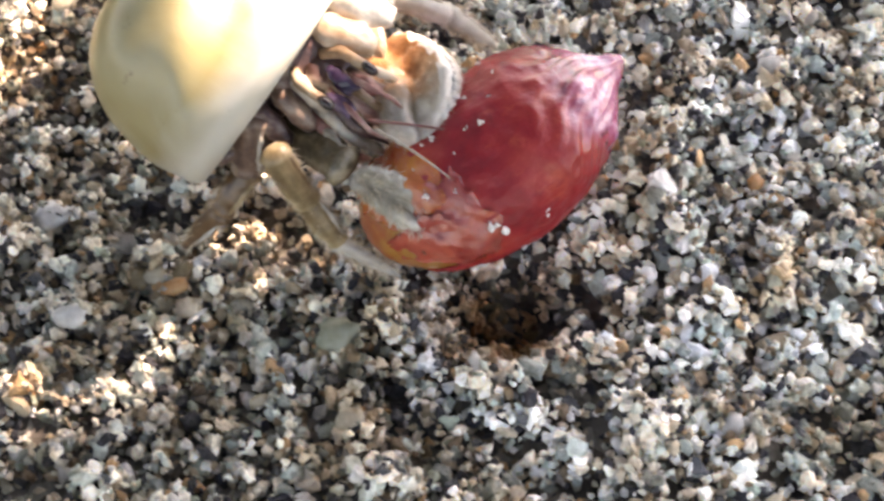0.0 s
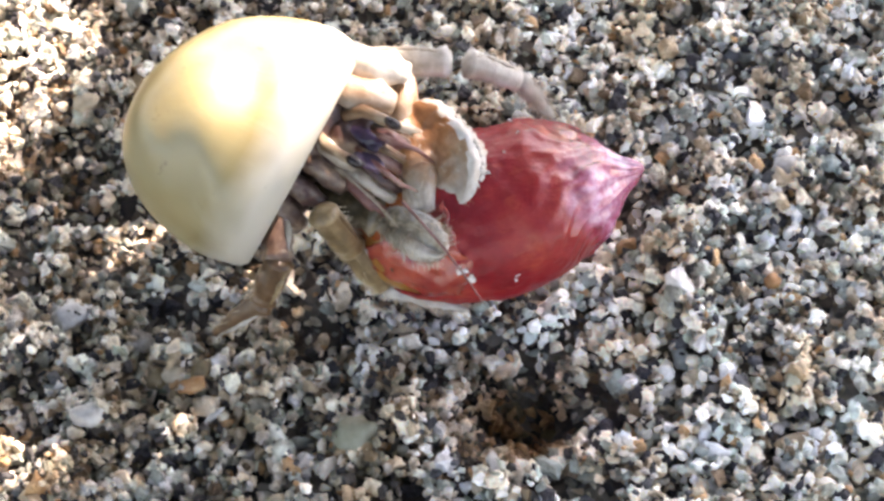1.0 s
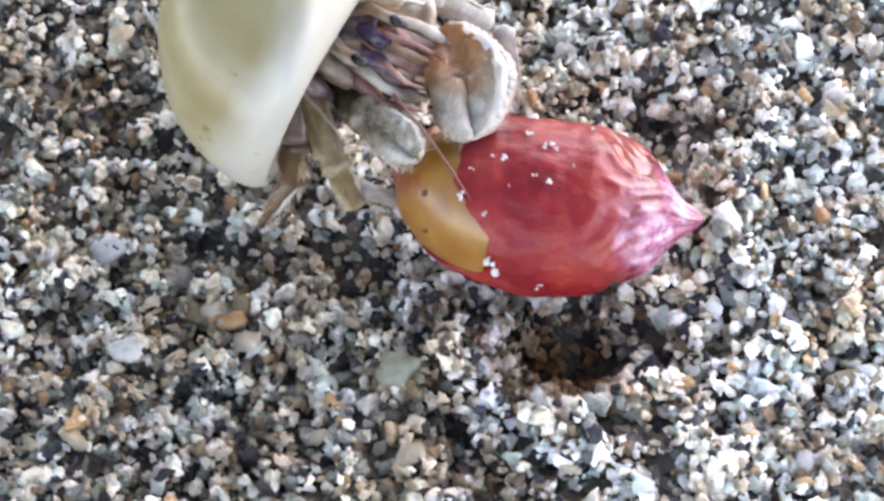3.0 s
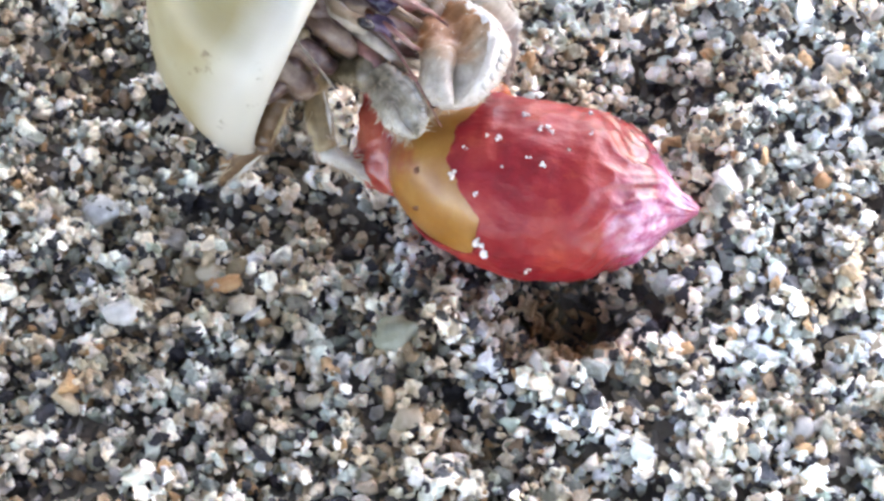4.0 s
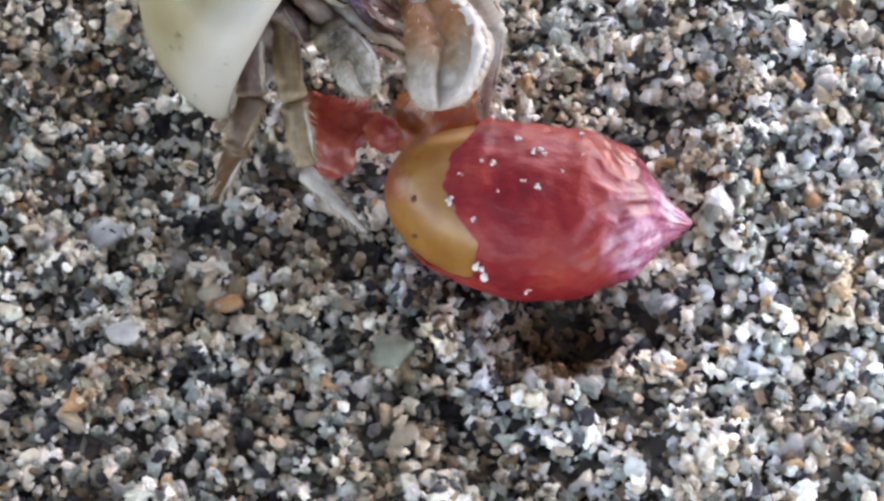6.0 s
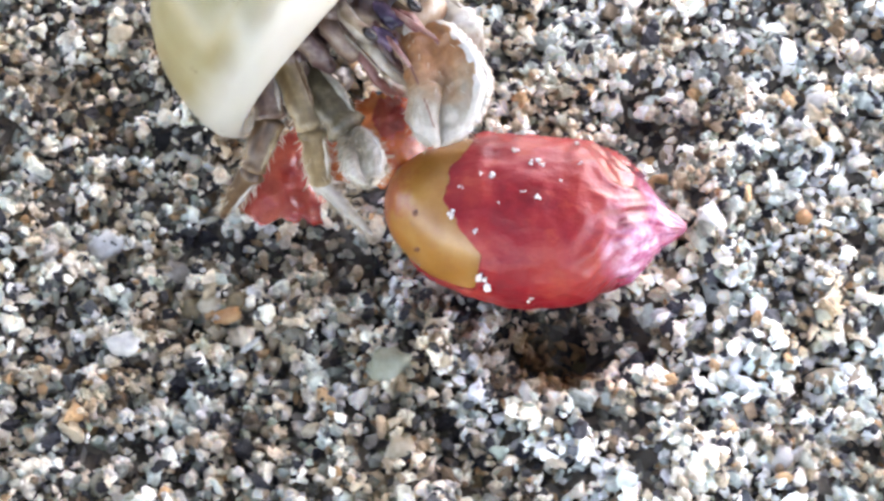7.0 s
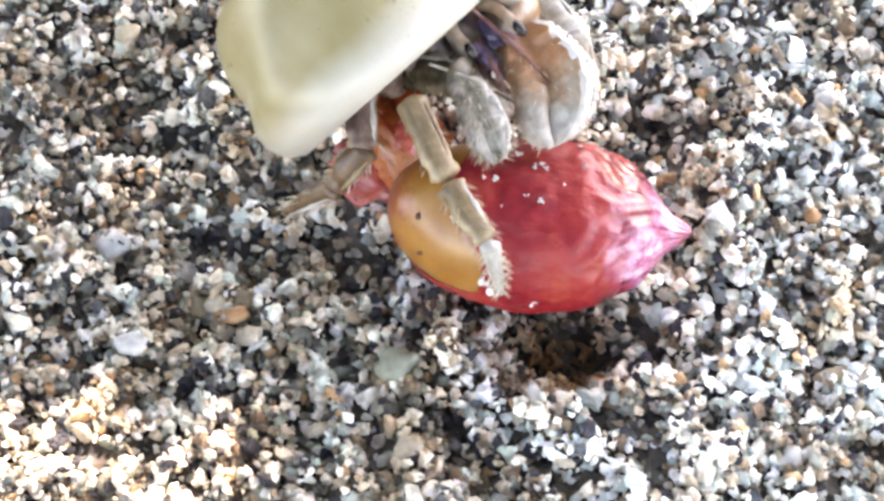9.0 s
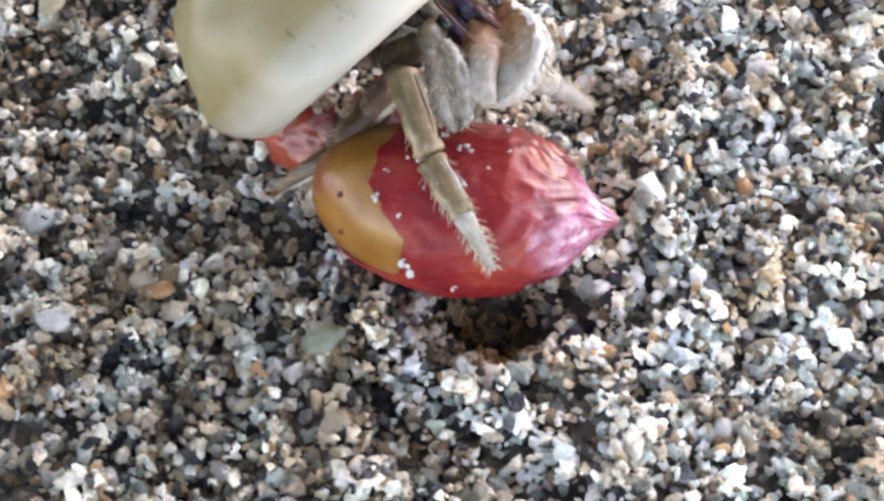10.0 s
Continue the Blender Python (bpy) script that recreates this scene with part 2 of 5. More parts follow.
M_BODY = mat_chitin("crab_body", (0.035, 0.018, 0.02), (0.14, 0.075, 0.065), (0.44, 0.34, 0.27), scale=0.9)
M_MOUTH = mat_chitin("mouthpart", (0.17, 0.05, 0.045), (0.34, 0.16, 0.135), (0.58, 0.43, 0.37))
M_EYE = mat_plain("eye", (0.008, 0.006, 0.006), (0.03, 0.02, 0.02), 1.0, 0.12)
M_STALK = mat_chitin("eyestalk", (0.16, 0.09, 0.05), (0.36, 0.24, 0.15), (0.55, 0.45, 0.33))
M_HAIR = mat_plain("bristle", (0.42, 0.33, 0.22), (0.66, 0.58, 0.46), 1.0, 0.5)
M_CRUMB = mat_plain("crumb", (0.66, 0.59, 0.53), (0.86, 0.83, 0.79), 2.0, 0.15)
M_SPOT = mat_plain("dark_spot", (0.10, 0.03, 0.01), (0.2, 0.07, 0.02), 2.0, 0.4)
M_CHIP = mat_plain("orange_chip", (0.42, 0.18, 0.06), (0.62, 0.36, 0.17), 1.2, 0.4)
M_TAN = mat_plain("tan_flake", (0.32, 0.25, 0.16), (0.50, 0.42, 0.31), 0.9, 0.5)
M_OLIVE = mat_plain("olive_stone", (0.20, 0.20, 0.13), (0.32, 0.32, 0.24), 0.9, 0.45)
M_PALE = mat_plain("pale_grain", (0.42, 0.39, 0.35), (0.62, 0.59, 0.54), 1.4, 0.4)
M_BROWN = mat_plain("brown_grain", (0.16, 0.11, 0.055), (0.30, 0.22, 0.12), 1.2, 0.45)
M_LEAF = mat_plain("leaf", (0.04, 0.09, 0.02), (0.07, 0.13, 0.03), 0.05, 0.5)
M_TWIG = mat_plain("twig", (0.10, 0.07, 0.04), (0.18, 0.13, 0.08), 0.1, 0.8)


# ---- mesh helpers (all shapes are given in millimetres) ----
def mesh_of(name, verts, faces, mats, smooth=True, slots=None):
    me = bpy.data.meshes.new(name)
    me.from_pydata([(x * MM, y * MM, z * MM) for x, y, z in verts], [], faces)
    for m in mats:
        me.materials.append(m)
    if slots:
        me.polygons.foreach_set("material_index", slots)
    if smooth:
        me.polygons.foreach_set("use_smooth", [True] * len(me.polygons))
    me.update()
    return me


def part(name, me, parent, label=""):
    ob = new(name, me)
    ob.parent = parent
    return tagged(ob, label) if label else ob


class Shape:
    """Collects pieces of one mesh, in millimetres."""

    def __init__(self):
        self.v, self.f, self.s = [], [], []

    def tube(self, path, radii, sides=14, flat=1.0, slot=0, lump=0.0, seed=0.0, caps=True):
        """A round skin along a path of points, with a radius for each."""
        base, path = len(self.v), [Vector(p) for p in path]
        for i, (p, r) in enumerate(zip(path, radii)):
            d = (path[min(i + 1, len(path) - 1)] - path[max(i - 1, 0)]).normalized()
            a = Vector((0, 0, 1)).cross(d)
            a = a.normalized() if a.length > 0.2 else Vector((0, 1, 0)).cross(d).normalized()
            b = d.cross(a)
            for k in range(sides):
                w = 2 * math.pi * k / sides
                q = p + (a * math.cos(w) + b * math.sin(w) * flat) * r
                if lump:
                    q += (q - p) * lump * noise.noise(q * 1.4 + Vector((seed, seed, seed)))
                self.v.append(tuple(q))
        for i in range(len(path) - 1):
            for k in range(sides):
                j = (k + 1) % sides
                self.f.append((base + i * sides + k, base + i * sides + j, base + (i + 1) * sides + j, base + (i + 1) * sides + k))
                self.s.append(slot)
        if caps:
            self.f.append(tuple(base + k for k in reversed(range(sides))))
            self.f.append(tuple(base + (len(path) - 1) * sides + k for k in range(sides)))
            self.s += [slot, slot]

    def ball(self, centre, radii, slot=0, rings=10, sides=14, lump=0.0, seed=0.0):
        c = Vector(centre)
        base = len(self.v)
        for i in range(rings + 1):
            th = math.pi * (0.02 + 0.96 * i / rings)
            for k in range(sides):
                ph = 2 * math.pi * k / sides
                d = Vector((math.cos(th), math.sin(th) * math.cos(ph), math.sin(th) * math.sin(ph)))
                s = 1 + (lump * noise.noise(d * 1.7 + Vector((seed, 0, seed))) if lump else 0)
                self.v.append((c.x + d.x * radii[0] * s, c.y + d.y * radii[1] * s, c.z + d.z * radii[2] * s))
        for i in range(rings):
            for k in range(sides):
                j = (k + 1) % sides
                self.f.append((base + i * sides + k, base + i * sides + j, base + (i + 1) * sides + j, base + (i + 1) * sides + k))
                self.s.append(slot)
        self.f.append(tuple(base + k for k in reversed(range(sides))))
        self.f.append(tuple(base + rings * sides + k for k in range(sides)))
        self.s += [slot, slot]

    def spike(self, root, tip, r, slot=0):
        self.tube([root, tuple((Vector(root) * 0.45 + Vector(tip) * 0.55)), tip], [r, r * 0.62, r * 0.1], 5, slot=slot)

    def mesh(self, name, *mats):
        return mesh_of(name, self.v, self.f, mats, True, self.s)


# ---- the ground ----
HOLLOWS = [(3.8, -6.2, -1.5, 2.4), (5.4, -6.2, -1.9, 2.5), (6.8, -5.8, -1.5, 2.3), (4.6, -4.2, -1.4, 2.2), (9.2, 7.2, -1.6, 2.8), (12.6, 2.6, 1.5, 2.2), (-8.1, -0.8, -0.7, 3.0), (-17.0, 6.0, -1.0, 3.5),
           (-1.7, -11.0, -0.8, 2.0), (14.0, 9.5, -0.8, 2.0), (3.5, -1.5, -0.6, 5.0), (-12.5, -4.6, -0.5, 1.6)]


# small pits and heaps of loose grains: place and radius
PITS = [(10.4, 6.2, 1.5), (11.4, 4, 1.3), (17.7, 9.7, 1.1), (5.1, 14.1, 0.9), (17.3, 14.8, 1), (-17.7, 8.1, 1.7), (-20.5, 9.4, 1.2), (-5, -1.8, 1.7), (-7.3, 0.6, 1.2), (-13, -5.3, 0.8), (-4.7, -10.4, 1.3), (7, -11.7, 1.2), (9.9, -7.3, 0.7), (8.9, -5.5, 0.9), (11.9, -5.5, 0.7), (-6.6, -8.2, 1.1), (-11, -2, 0.9), (0.3, -12.4, 0.8), (22.6, 12.7, 1.2), (20.2, 2.9, 0.8), (-12.5, 3, 1.6), (-15, 5.2, 1.6), (-10.5, -0.4, 1.2), (-13.2, 0.6, 1.2), (-9, 2.5, 1.3)]
HEAPS = [(13, -1.1, 1.7), (7.1, 10.8, 1.3), (4.4, 9, 1.2), (12.9, 4.5, 1), (-18.1, 12.2, 1.1), (-15.2, -7, 1.6), (13.6, -10.3, 1.6), (20.2, 7.8, 1.4), (3.2, -9.6, 1), (5.7, -11.4, 1.1), (-0.8, -7, 1), (-17.5, -10.5, 1.3), (17.7, -4.6, 1.2), (9.6, -10.6, 1.5), (11.6, -12.6, 1.4), (15, -7.2, 1.4), (9.2, -8.8, 0.7)]


def mounds(x, y):
    """From -1 in a pit to 1 on a heap."""
    return sum(k * math.exp(-((x - a) ** 2 + (y - b) ** 2) / (2 * (0.75 * r) ** 2)) for k, some in ((-1, PITS), (1, HEAPS)) for a, b, r in some if abs(x - a) < 4 and abs(y - b) < 4)


def relief(x, y):
    """Height of the sand, in mm."""
    p = Vector((x, y, 0))
    z = 0.75 * noise.noise(p * 0.16) + 0.5 * noise.noise(p * 0.45 + Vector((9, 3, 1))) + 0.45 * noise.noise(p * 0.8 + Vector((1, 7, 2)))
    for hx, hy, h, r in HOLLOWS:
        z += h * math.exp(-((x - hx) ** 2 + (y - hy) ** 2) / (2 * (0.62 * r) ** 2))
    z += 0.7 * mounds(x, y)
    return z * max(0.0, 1 - (x * x + y * y) / 90.0 ** 2) - 0.35


def build_ground():
    inner = list(np.arange(-40, 40.1, 0.8))
    outer = [40 * 1.35 ** k for k in range(1, 52)]
    line = [-v for v in reversed(outer)] + inner + outer
    n = len(line)
    verts = [(x, y, relief(x, y) - 0.8 if abs(x) < 90 and abs(y) < 90 else -1.15) for y in line for x in line]
    faces = [(j * n + i, j * n + i + 1, (j + 1) * n + i + 1, (j + 1) * n + i) for j in range(n - 1) for i in range(n - 1)]
    return tagged(new("ground", mesh_of("ground", verts, faces, [M_GROUND])), "grey beach sand bed, darkened for shaded gaps, reaching to the horizon", "sand", kind="structure")


def grain_shapes(level, count):
    out = []
    for k in range(count):
        bm = bmesh.new()
        bmesh.ops.create_icosphere(bm, subdivisions=level, radius=1.0)
        s = Vector(rng.uniform(0.6, 1.5, 3))
        cuts = [(Vector(rng.normal(size=3)).normalized(), rng.uniform(0.35, 0.8)) for _ in range(7)]
        pts = []
        for v in bm.verts:
            p = v.co.copy()
            for d, lim in cuts:
                e = p.dot(d) - lim
                if e > 0:
                    p -= d * e * 0.95
            p *= 1 + 0.6 * noise.noise(v.co * 1.9 + Vector((k * 3.1, 0, 0)))
            pts.append((p.x * s.x, p.y * s.y, p.z * s.z))
        out.append((np.array(pts), np.array([[v.index for v in f.verts] for f in bm.faces])))
        bm.free()
    return out


def scatter(name, label, level, spots):
    """Grains at spots (x, y, z, radius) as one mesh."""
    shapes = grain_shapes(level, 14)
    vs, fs, base = [], [], 0
    for x, y, z, r in spots:
        p, f = shapes[rng.integers(len(shapes))]
        q = rng.normal(size=4)
        a, b, c, d = q / np.linalg.norm(q)
        rot = np.array([[1 - 2 * (c * c + d * d), 2 * (b * c - a * d), 2 * (b * d + a * c)],
                        [2 * (b * c + a * d), 1 - 2 * (b * b + d * d), 2 * (c * d - a * b)],
                        [2 * (b * d - a * c), 2 * (c * d + a * b), 1 - 2 * (b * b + c * c)]])
        vs.append((p @ rot.T * r + (x, y, z)) * MM)
        fs.append(f + base)
        base += len(p)
    me = bpy.data.meshes.new(name)
    v, f = np.vstack(vs), np.vstack(fs)
    me.from_pydata(v.tolist(), [], f.tolist())
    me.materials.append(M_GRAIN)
    return tagged(new(name, me), label, "sand", kind="stuff")


def clump(x, y):
    """How far the grains stick together at a spot: above 0 in a heap of grains, below 0 in a hole between heaps."""
    p = Vector((x, y, 0))
    return noise.noise(p * 0.62 + Vector((4, 1, 8))) + 0.55 * noise.noise(p * 1.25 + Vector((2, 6, 3))) + 0.38 * mounds(x, y)


def build_grains():
    near, far = [], []
    for layer, (step, lift) in enumerate(((0.60, -0.75), (0.375, -0.05), (0.44, 0.25))):
        for y in np.arange(-26, 34, step):
            for x in np.arange(-34, 34, step):
                px, py = x + rng.uniform(-0.5, 0.5) * step, y + rng.uniform(-0.5, 0.5) * step
                c = clump(px, py)
                if (layer == 1 and c < -0.26) or (layer == 2 and c < -0.02):
                    continue
                r = min(0.60, float(np.exp(rng.normal(math.log(0.220), 0.36))))
                up = 1.0 * max(-0.6, min(0.6, c)) if layer else 0.0
                spot = (px, py, relief(px, py) + lift + up + rng.uniform(-0.15, 0.15), r * (1.25 if layer == 0 else 1.0))
                (near if -25 < px < 25 and -18 < py < 22 and layer else far).append(spot)
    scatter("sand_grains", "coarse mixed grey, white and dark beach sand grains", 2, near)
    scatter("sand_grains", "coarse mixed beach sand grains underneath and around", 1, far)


def build_stone(name, x, y, size, material, label, category, seed, turn=0.0, sink=0.3):
    s = Shape()
    s.ball((0, 0, 0), size, rings=9, sides=14, lump=0.35, seed=seed)
    ob = new(name, s.mesh(name, material))
    ob.matrix_world = pose(x * MM, y * MM, (relief(x, y) + size[2] * (1 - 2 * sink) + 0.28) * MM, 8, -6, turn)
    return tagged(ob, label, category)


# ---- the peanut ----
LENGTH = 14.6
PROFILE = [(0, 0.05), (0.012, 1.0), (0.04, 1.8), (0.10, 2.65), (0.17, 3.3), (0.29, 3.95), (0.48, 4.2), (0.62, 4.05), (0.71, 3.65), (0.78, 3.15), (0.83, 2.62), (0.87, 2.0), (0.905, 1.32), (0.935, 0.88), (0.965, 0.62), (1.0, 0.2)]


def girth(u):
    us, rs = zip(*PROFILE)
    k = max(1, min(len(us) - 2, next((i for i, v in enumerate(us) if v >= u), len(us) - 1)))
    lin = float(np.interp(u, us, rs))
    return 0.6 * lin + 0.2 * float(np.interp(max(0, u - 0.03), us, rs)) + 0.2 * float(np.interp(min(1, u + 0.03), us, rs)) if 0.06 < u < 0.9 else lin


def edge_at(w):
    """Where the torn edge of the skin runs, as a share of the length, by the angle round the axis."""
    a = (math.degrees(w) - 32 + 180) % 360 - 180
    e = float(np.interp(a, (-180, -110, -85, -57, -33, -10, 8, 24, 47, 66, 84, 100, 130, 180), (0.20, 0.24, 0.29, 0.265, 0.205, 0.205, 0.245, 0.315, 0.345, 0.31, 0.14, 0.09, 0.12, 0.20)))
    return e + 0.018 * noise.noise(Vector((math.cos(w) * 4, math.sin(w) * 4, 2.0))) + 0.010 * noise.noise(Vector((math.cos(w) * 11, math.sin(w) * 11, 5.0)))


def nut_point(u, w, swell=1.0, crinkle=0.0):
    """w = 0 points up, growing towards the local -y side. crinkle: how far the loose skin is folded."""
    r = girth(u) * swell
    x, y, z = (u - 0.5) * LENGTH, -math.sin(w) * r, math.cos(w) * r * 0.95
    k = 0.02 * noise.noise(Vector((u * 6, math.cos(w) * 1.5, math.sin(w) * 1.5)))
    if crinkle:
        near_tip = min(1.0, max(0.0, (u - 0.60) / 0.28))
        turn = 0.9 * noise.noise(Vector((u * 5.0, 2.0, 0.5 * math.sin(w))))
        fold = noise.ridged_multi_fractal(Vector((u * 2.2, math.cos(w + turn) * 2.9, math.sin(w + turn) * 2.9)), 1.0, 2.2, 4, 1.0, 2.0) - 1.0
        lump = noise.noise(Vector((x * 0.5, y * 0.5, z * 0.5)))
        fine = noise.noise(Vector((x * 1.5, y * 1.5 + 3, z * 1.5)))
        dent = -abs(noise.noise(Vector((x * 0.7 + 5, y * 0.7, z * 0.7))))
        k += crinkle * (0.12 * near_tip * fold + (0.038 + 0.07 * near_tip) * lump + 0.022 * fine + 0.10 * near_tip * dent)
    return x, y * (1 + k) - 0.45 * (4 * u * (1 - u) - 0.67), z * (1 + k)


def build_peanut():
    nut = tagged(new("peanut"), "shelled peanut with wet crimson skin, half peeled, lying on sand", "peanut")
    sides = 168
    us = [i / 40 * 0.5 for i in range(41)]
    v = [nut_point(u, 2 * math.pi * k / sides, 0.965) for u in us for k in range(sides)]
    f = [(i * sides + k, (i + 1) * sides + k, (i + 1) * sides + (k + 1) % sides, i * sides + (k + 1) % sides) for i in range(len(us) - 1) for k in range(sides)]
    kernel = part("kernel", mesh_of("kernel", v, f, [M_KERNEL]), nut, "bare yellow-orange kernel end")
    rows = 120
    v, f = [], []
    for layer in (1.012, 0.97):
        for i in range(rows + 1):
            for k in range(sides):
                w = 2 * math.pi * k / sides
                e = edge_at(w)
                u = e + (1 - e) * (i / rows) ** 1.15
                lip = 1.0 if i else 0.985
                v.append(nut_point(u, w, layer * lip, 1.0 if i < rows - 1 else 0.0))
    n = (rows + 1) * sides
    for i in range(rows):
        for k in range(sides):
            j = (k + 1) % sides
            a, b, c, d = i * sides + k, (i + 1) * sides + k, (i + 1) * sides + j, i * sides + j
            f += [(a, b, c, d), (n + d, n + c, n + b, n + a)]
    for k in range(sides):
        j = (k + 1) % sides
        f.append((k, j, n + j, n + k))
    part("skin", mesh_of("skin", v, f, [M_SKIN]), nut, "glossy crimson papery skin with a torn edge")
    crumbs = []
    for k in range(3):
        s, lr = Shape(), random.Random(40 + k)
        for _ in range(3 + k):
            s.ball((lr.uniform(-0.4, 0.4), lr.uniform(-0.4, 0.4), 0), (lr.uniform(0.14, 0.42), lr.uniform(0.12, 0.3), 0.2), rings=4, sides=6, lump=0.8, seed=lr.uniform(0, 9))
        crumbs.append(s.mesh("sand_crumb", M_CRUMB))
    spots = [(0.353, 0.75, 0.72), (0.336, 0.66, 0.50), (0.362, 0.80, 0.60), (0.50, 0.88, 0.62), (0.224, 0.01, 0.42), (0.305, 0.16, 0.36), (0.25, -0.34, 0.26),
             (0.308, -0.5, 0.3), (0.345, -0.5, 0.3), (0.444, -0.33, 0.3), (0.49, -0.28, 0.34), (0.37, -0.19, 0.22), (0.475, -0.68, 0.4),
             (0.50, -0.66, 0.34), (0.61, -0.93, 0.34), (0.62, -0.70, 0.3), (0.41, -0.80, 0.3), (0.56, -0.5, 0.22)]
    for i, (u, q, size) in enumerate(spots):
        w = math.asin(q) + radians(32)
        c = part("sand_crumb", crumbs[i % 3], nut)
        size *= (1.2, 0.75, 0.95, 0.65)[i % 4]
        x, y, z = nut_point(u, w, 1.02, 1.0)
        c.matrix_basis = pose(x * MM, y * MM, z * MM, math.degrees(w), 0, 67 * i) @ Matrix.Diagonal((size, size, size, 1))
    s = Shape()
    s.ball((0, 0, 0), (0.19, 0.15, 0.05), rings=10, sides=16, lump=0.5)
    spot = s.mesh("dark_spot", M_SPOT)
    for u, q in ((0.115, 0.10), (0.13, 0.70)):
        w = math.asin(q) + radians(32)
        c = part("dark_spot", spot, nut)
        x, y, z = nut_point(u, w, 0.968)
        c.matrix_basis = pose(x * MM, y * MM, z * MM, math.degrees(w), 0, 0)
    return nut


def build_scrap(label, u0, u1, w0, w1, material, seed, taper=0.0):
    """A torn piece of skin that once fitted the nut between those shares of its length and angles. Its origin lies in its middle.
    Returns it, its seat on the nut, and the turn that brings its outer face up."""
    nx, ny = 36, 36
    v, f = [], []
    um, wm = (u0 + u1) / 2, radians((w0 + w1) / 2)
    c = Vector(nut_point(um, wm, 1.02))
    for layer in (1.03, 0.99):
        for j in range(ny + 1):
            for i in range(nx + 1):
                a, b = 2 * i / nx - 1, 2 * j / ny - 1
                e = 1 + 0.34 * noise.noise(Vector((a * 1.8, b * 1.8, seed))) + 0.14 * noise.noise(Vector((a * 6, b * 6, seed)))
                e *= 1 - 0.32 * abs(a * b)
                u, w = um + a * e * (u1 - u0) / 2, wm + b * e * (1 + taper * a) * radians(w1 - w0) / 2
                p = Vector(nut_point(max(0.012, u), w, layer))
                d = Vector((0, p.y, p.z)).normalized()
                p += d * (0.30 * noise.noise(p * 0.6 + Vector((seed, 0, 0))) + 0.16 * noise.noise(p * 1.3) + 0.07 * noise.noise(p * 2.8))
                v.append(tuple(p - c))
    n = (nx + 1) * (ny + 1)
    for j in range(ny):
        for i in range(nx):
            a = j * (nx + 1) + i
            f += [(a, a + nx + 1, a + nx + 2, a + 1), (n + a + 1, n + a + nx + 2, n + a + nx + 1, n + a)]
    rim = [i for i in range(nx + 1)] + [j * (nx + 1) + nx for j in range(1, ny + 1)] + [ny * (nx + 1) + i for i in range(nx - 1, -1, -1)] + [j * (nx + 1) for j in range(ny - 1, 0, -1)]
    for a, b in zip(rim, rim[1:] + rim[:1]):
        f.append((a, b, n + b, n + a))
    ob = tagged(new("peanut_skin_scrap", mesh_of("peanut_skin_scrap", v, f, [material])), label, "peanut skin")
    return ob, c * MM, -(w0 + w1) / 2


# ---- the hermit crab ----
def build_shell(crab):
    """Local x: out of the mouth of the shell; y: along its straight lip; z: towards its upper flank."""
    rows, sides = 44, 72
    v, f = [], []

    def at(s, w, inset):
        grow = max(0.0, 1 - s ** 2.5) ** 0.52 * 1.0
        cy, cz = math.cos(w), math.sin(w)
        low = max(0.0, -cy)
        grow *= 1 - (0.10 + 0.11 * low * low) * math.exp(-s / 0.07)
        ry = (6.55 + 0.34 * low * math.sin(min(1.0, s * 2.2) * math.pi)) * grow
        rz = 6.3 * grow * (1 - 0.05 * low)
        x = -8.2 * s
        y = cy * ry - 2.3 * s * s
        z = cz * rz
        # a blunt keel that winds from the spire to the lower end of the lip
        turn = (w - (3.9 - 2.1 * s)) % (2 * math.pi)
        turn = min(turn, 2 * math.pi - turn)
        k = 0.34 * math.exp(-(turn / 0.30) ** 2) * (1 - s) ** 0.5 - 0.20 * math.exp(-((turn - 0.62) / 0.28) ** 2) * (1 - s * s)
        d = Vector((-0.35 * s, cy, cz)).normalized()
        k += 0.10 * noise.noise(Vector((x * 0.25, y * 0.25, z * 0.25)))
        p = Vector((x, y, z)) + d * (k - inset)
        return tuple(p)

    for inset in (0.0, 0.36):
        for i in range(rows + 1):
            s = 0.992 * math.sin(0.5 * math.pi * i / rows)
            for k in range(sides):
                v.append(at(s, 2 * math.pi * k / sides, inset))
    n = (rows + 1) * sides
    for i in range(rows):
        for k in range(sides):
            j = (k + 1) % sides
            a, b, c, d = i * sides + k, i * sides + j, (i + 1) * sides + j, (i + 1) * sides + k
            f += [(a, d, c, b), (n + b, n + c, n + d, n + a)]
    for k in range(sides):
        j = (k + 1) % sides
        f.append((k, j, n + j, n + k))
    f += [tuple(rows * sides + k for k in reversed(range(sides))), tuple(n + rows * sides + k for k in range(sides))]
    part("shell", mesh_of("shell", v, f, [M_SHELL]), crab, "smooth domed cream-white snail shell with a yellowish tinge")


def with_bristles(ob, fuzz):
    if fuzz.v:
        tagged(part("bristles", fuzz.mesh("bristles", M_HAIR), ob, "short pale bristles"), kind="stuff")
    return ob


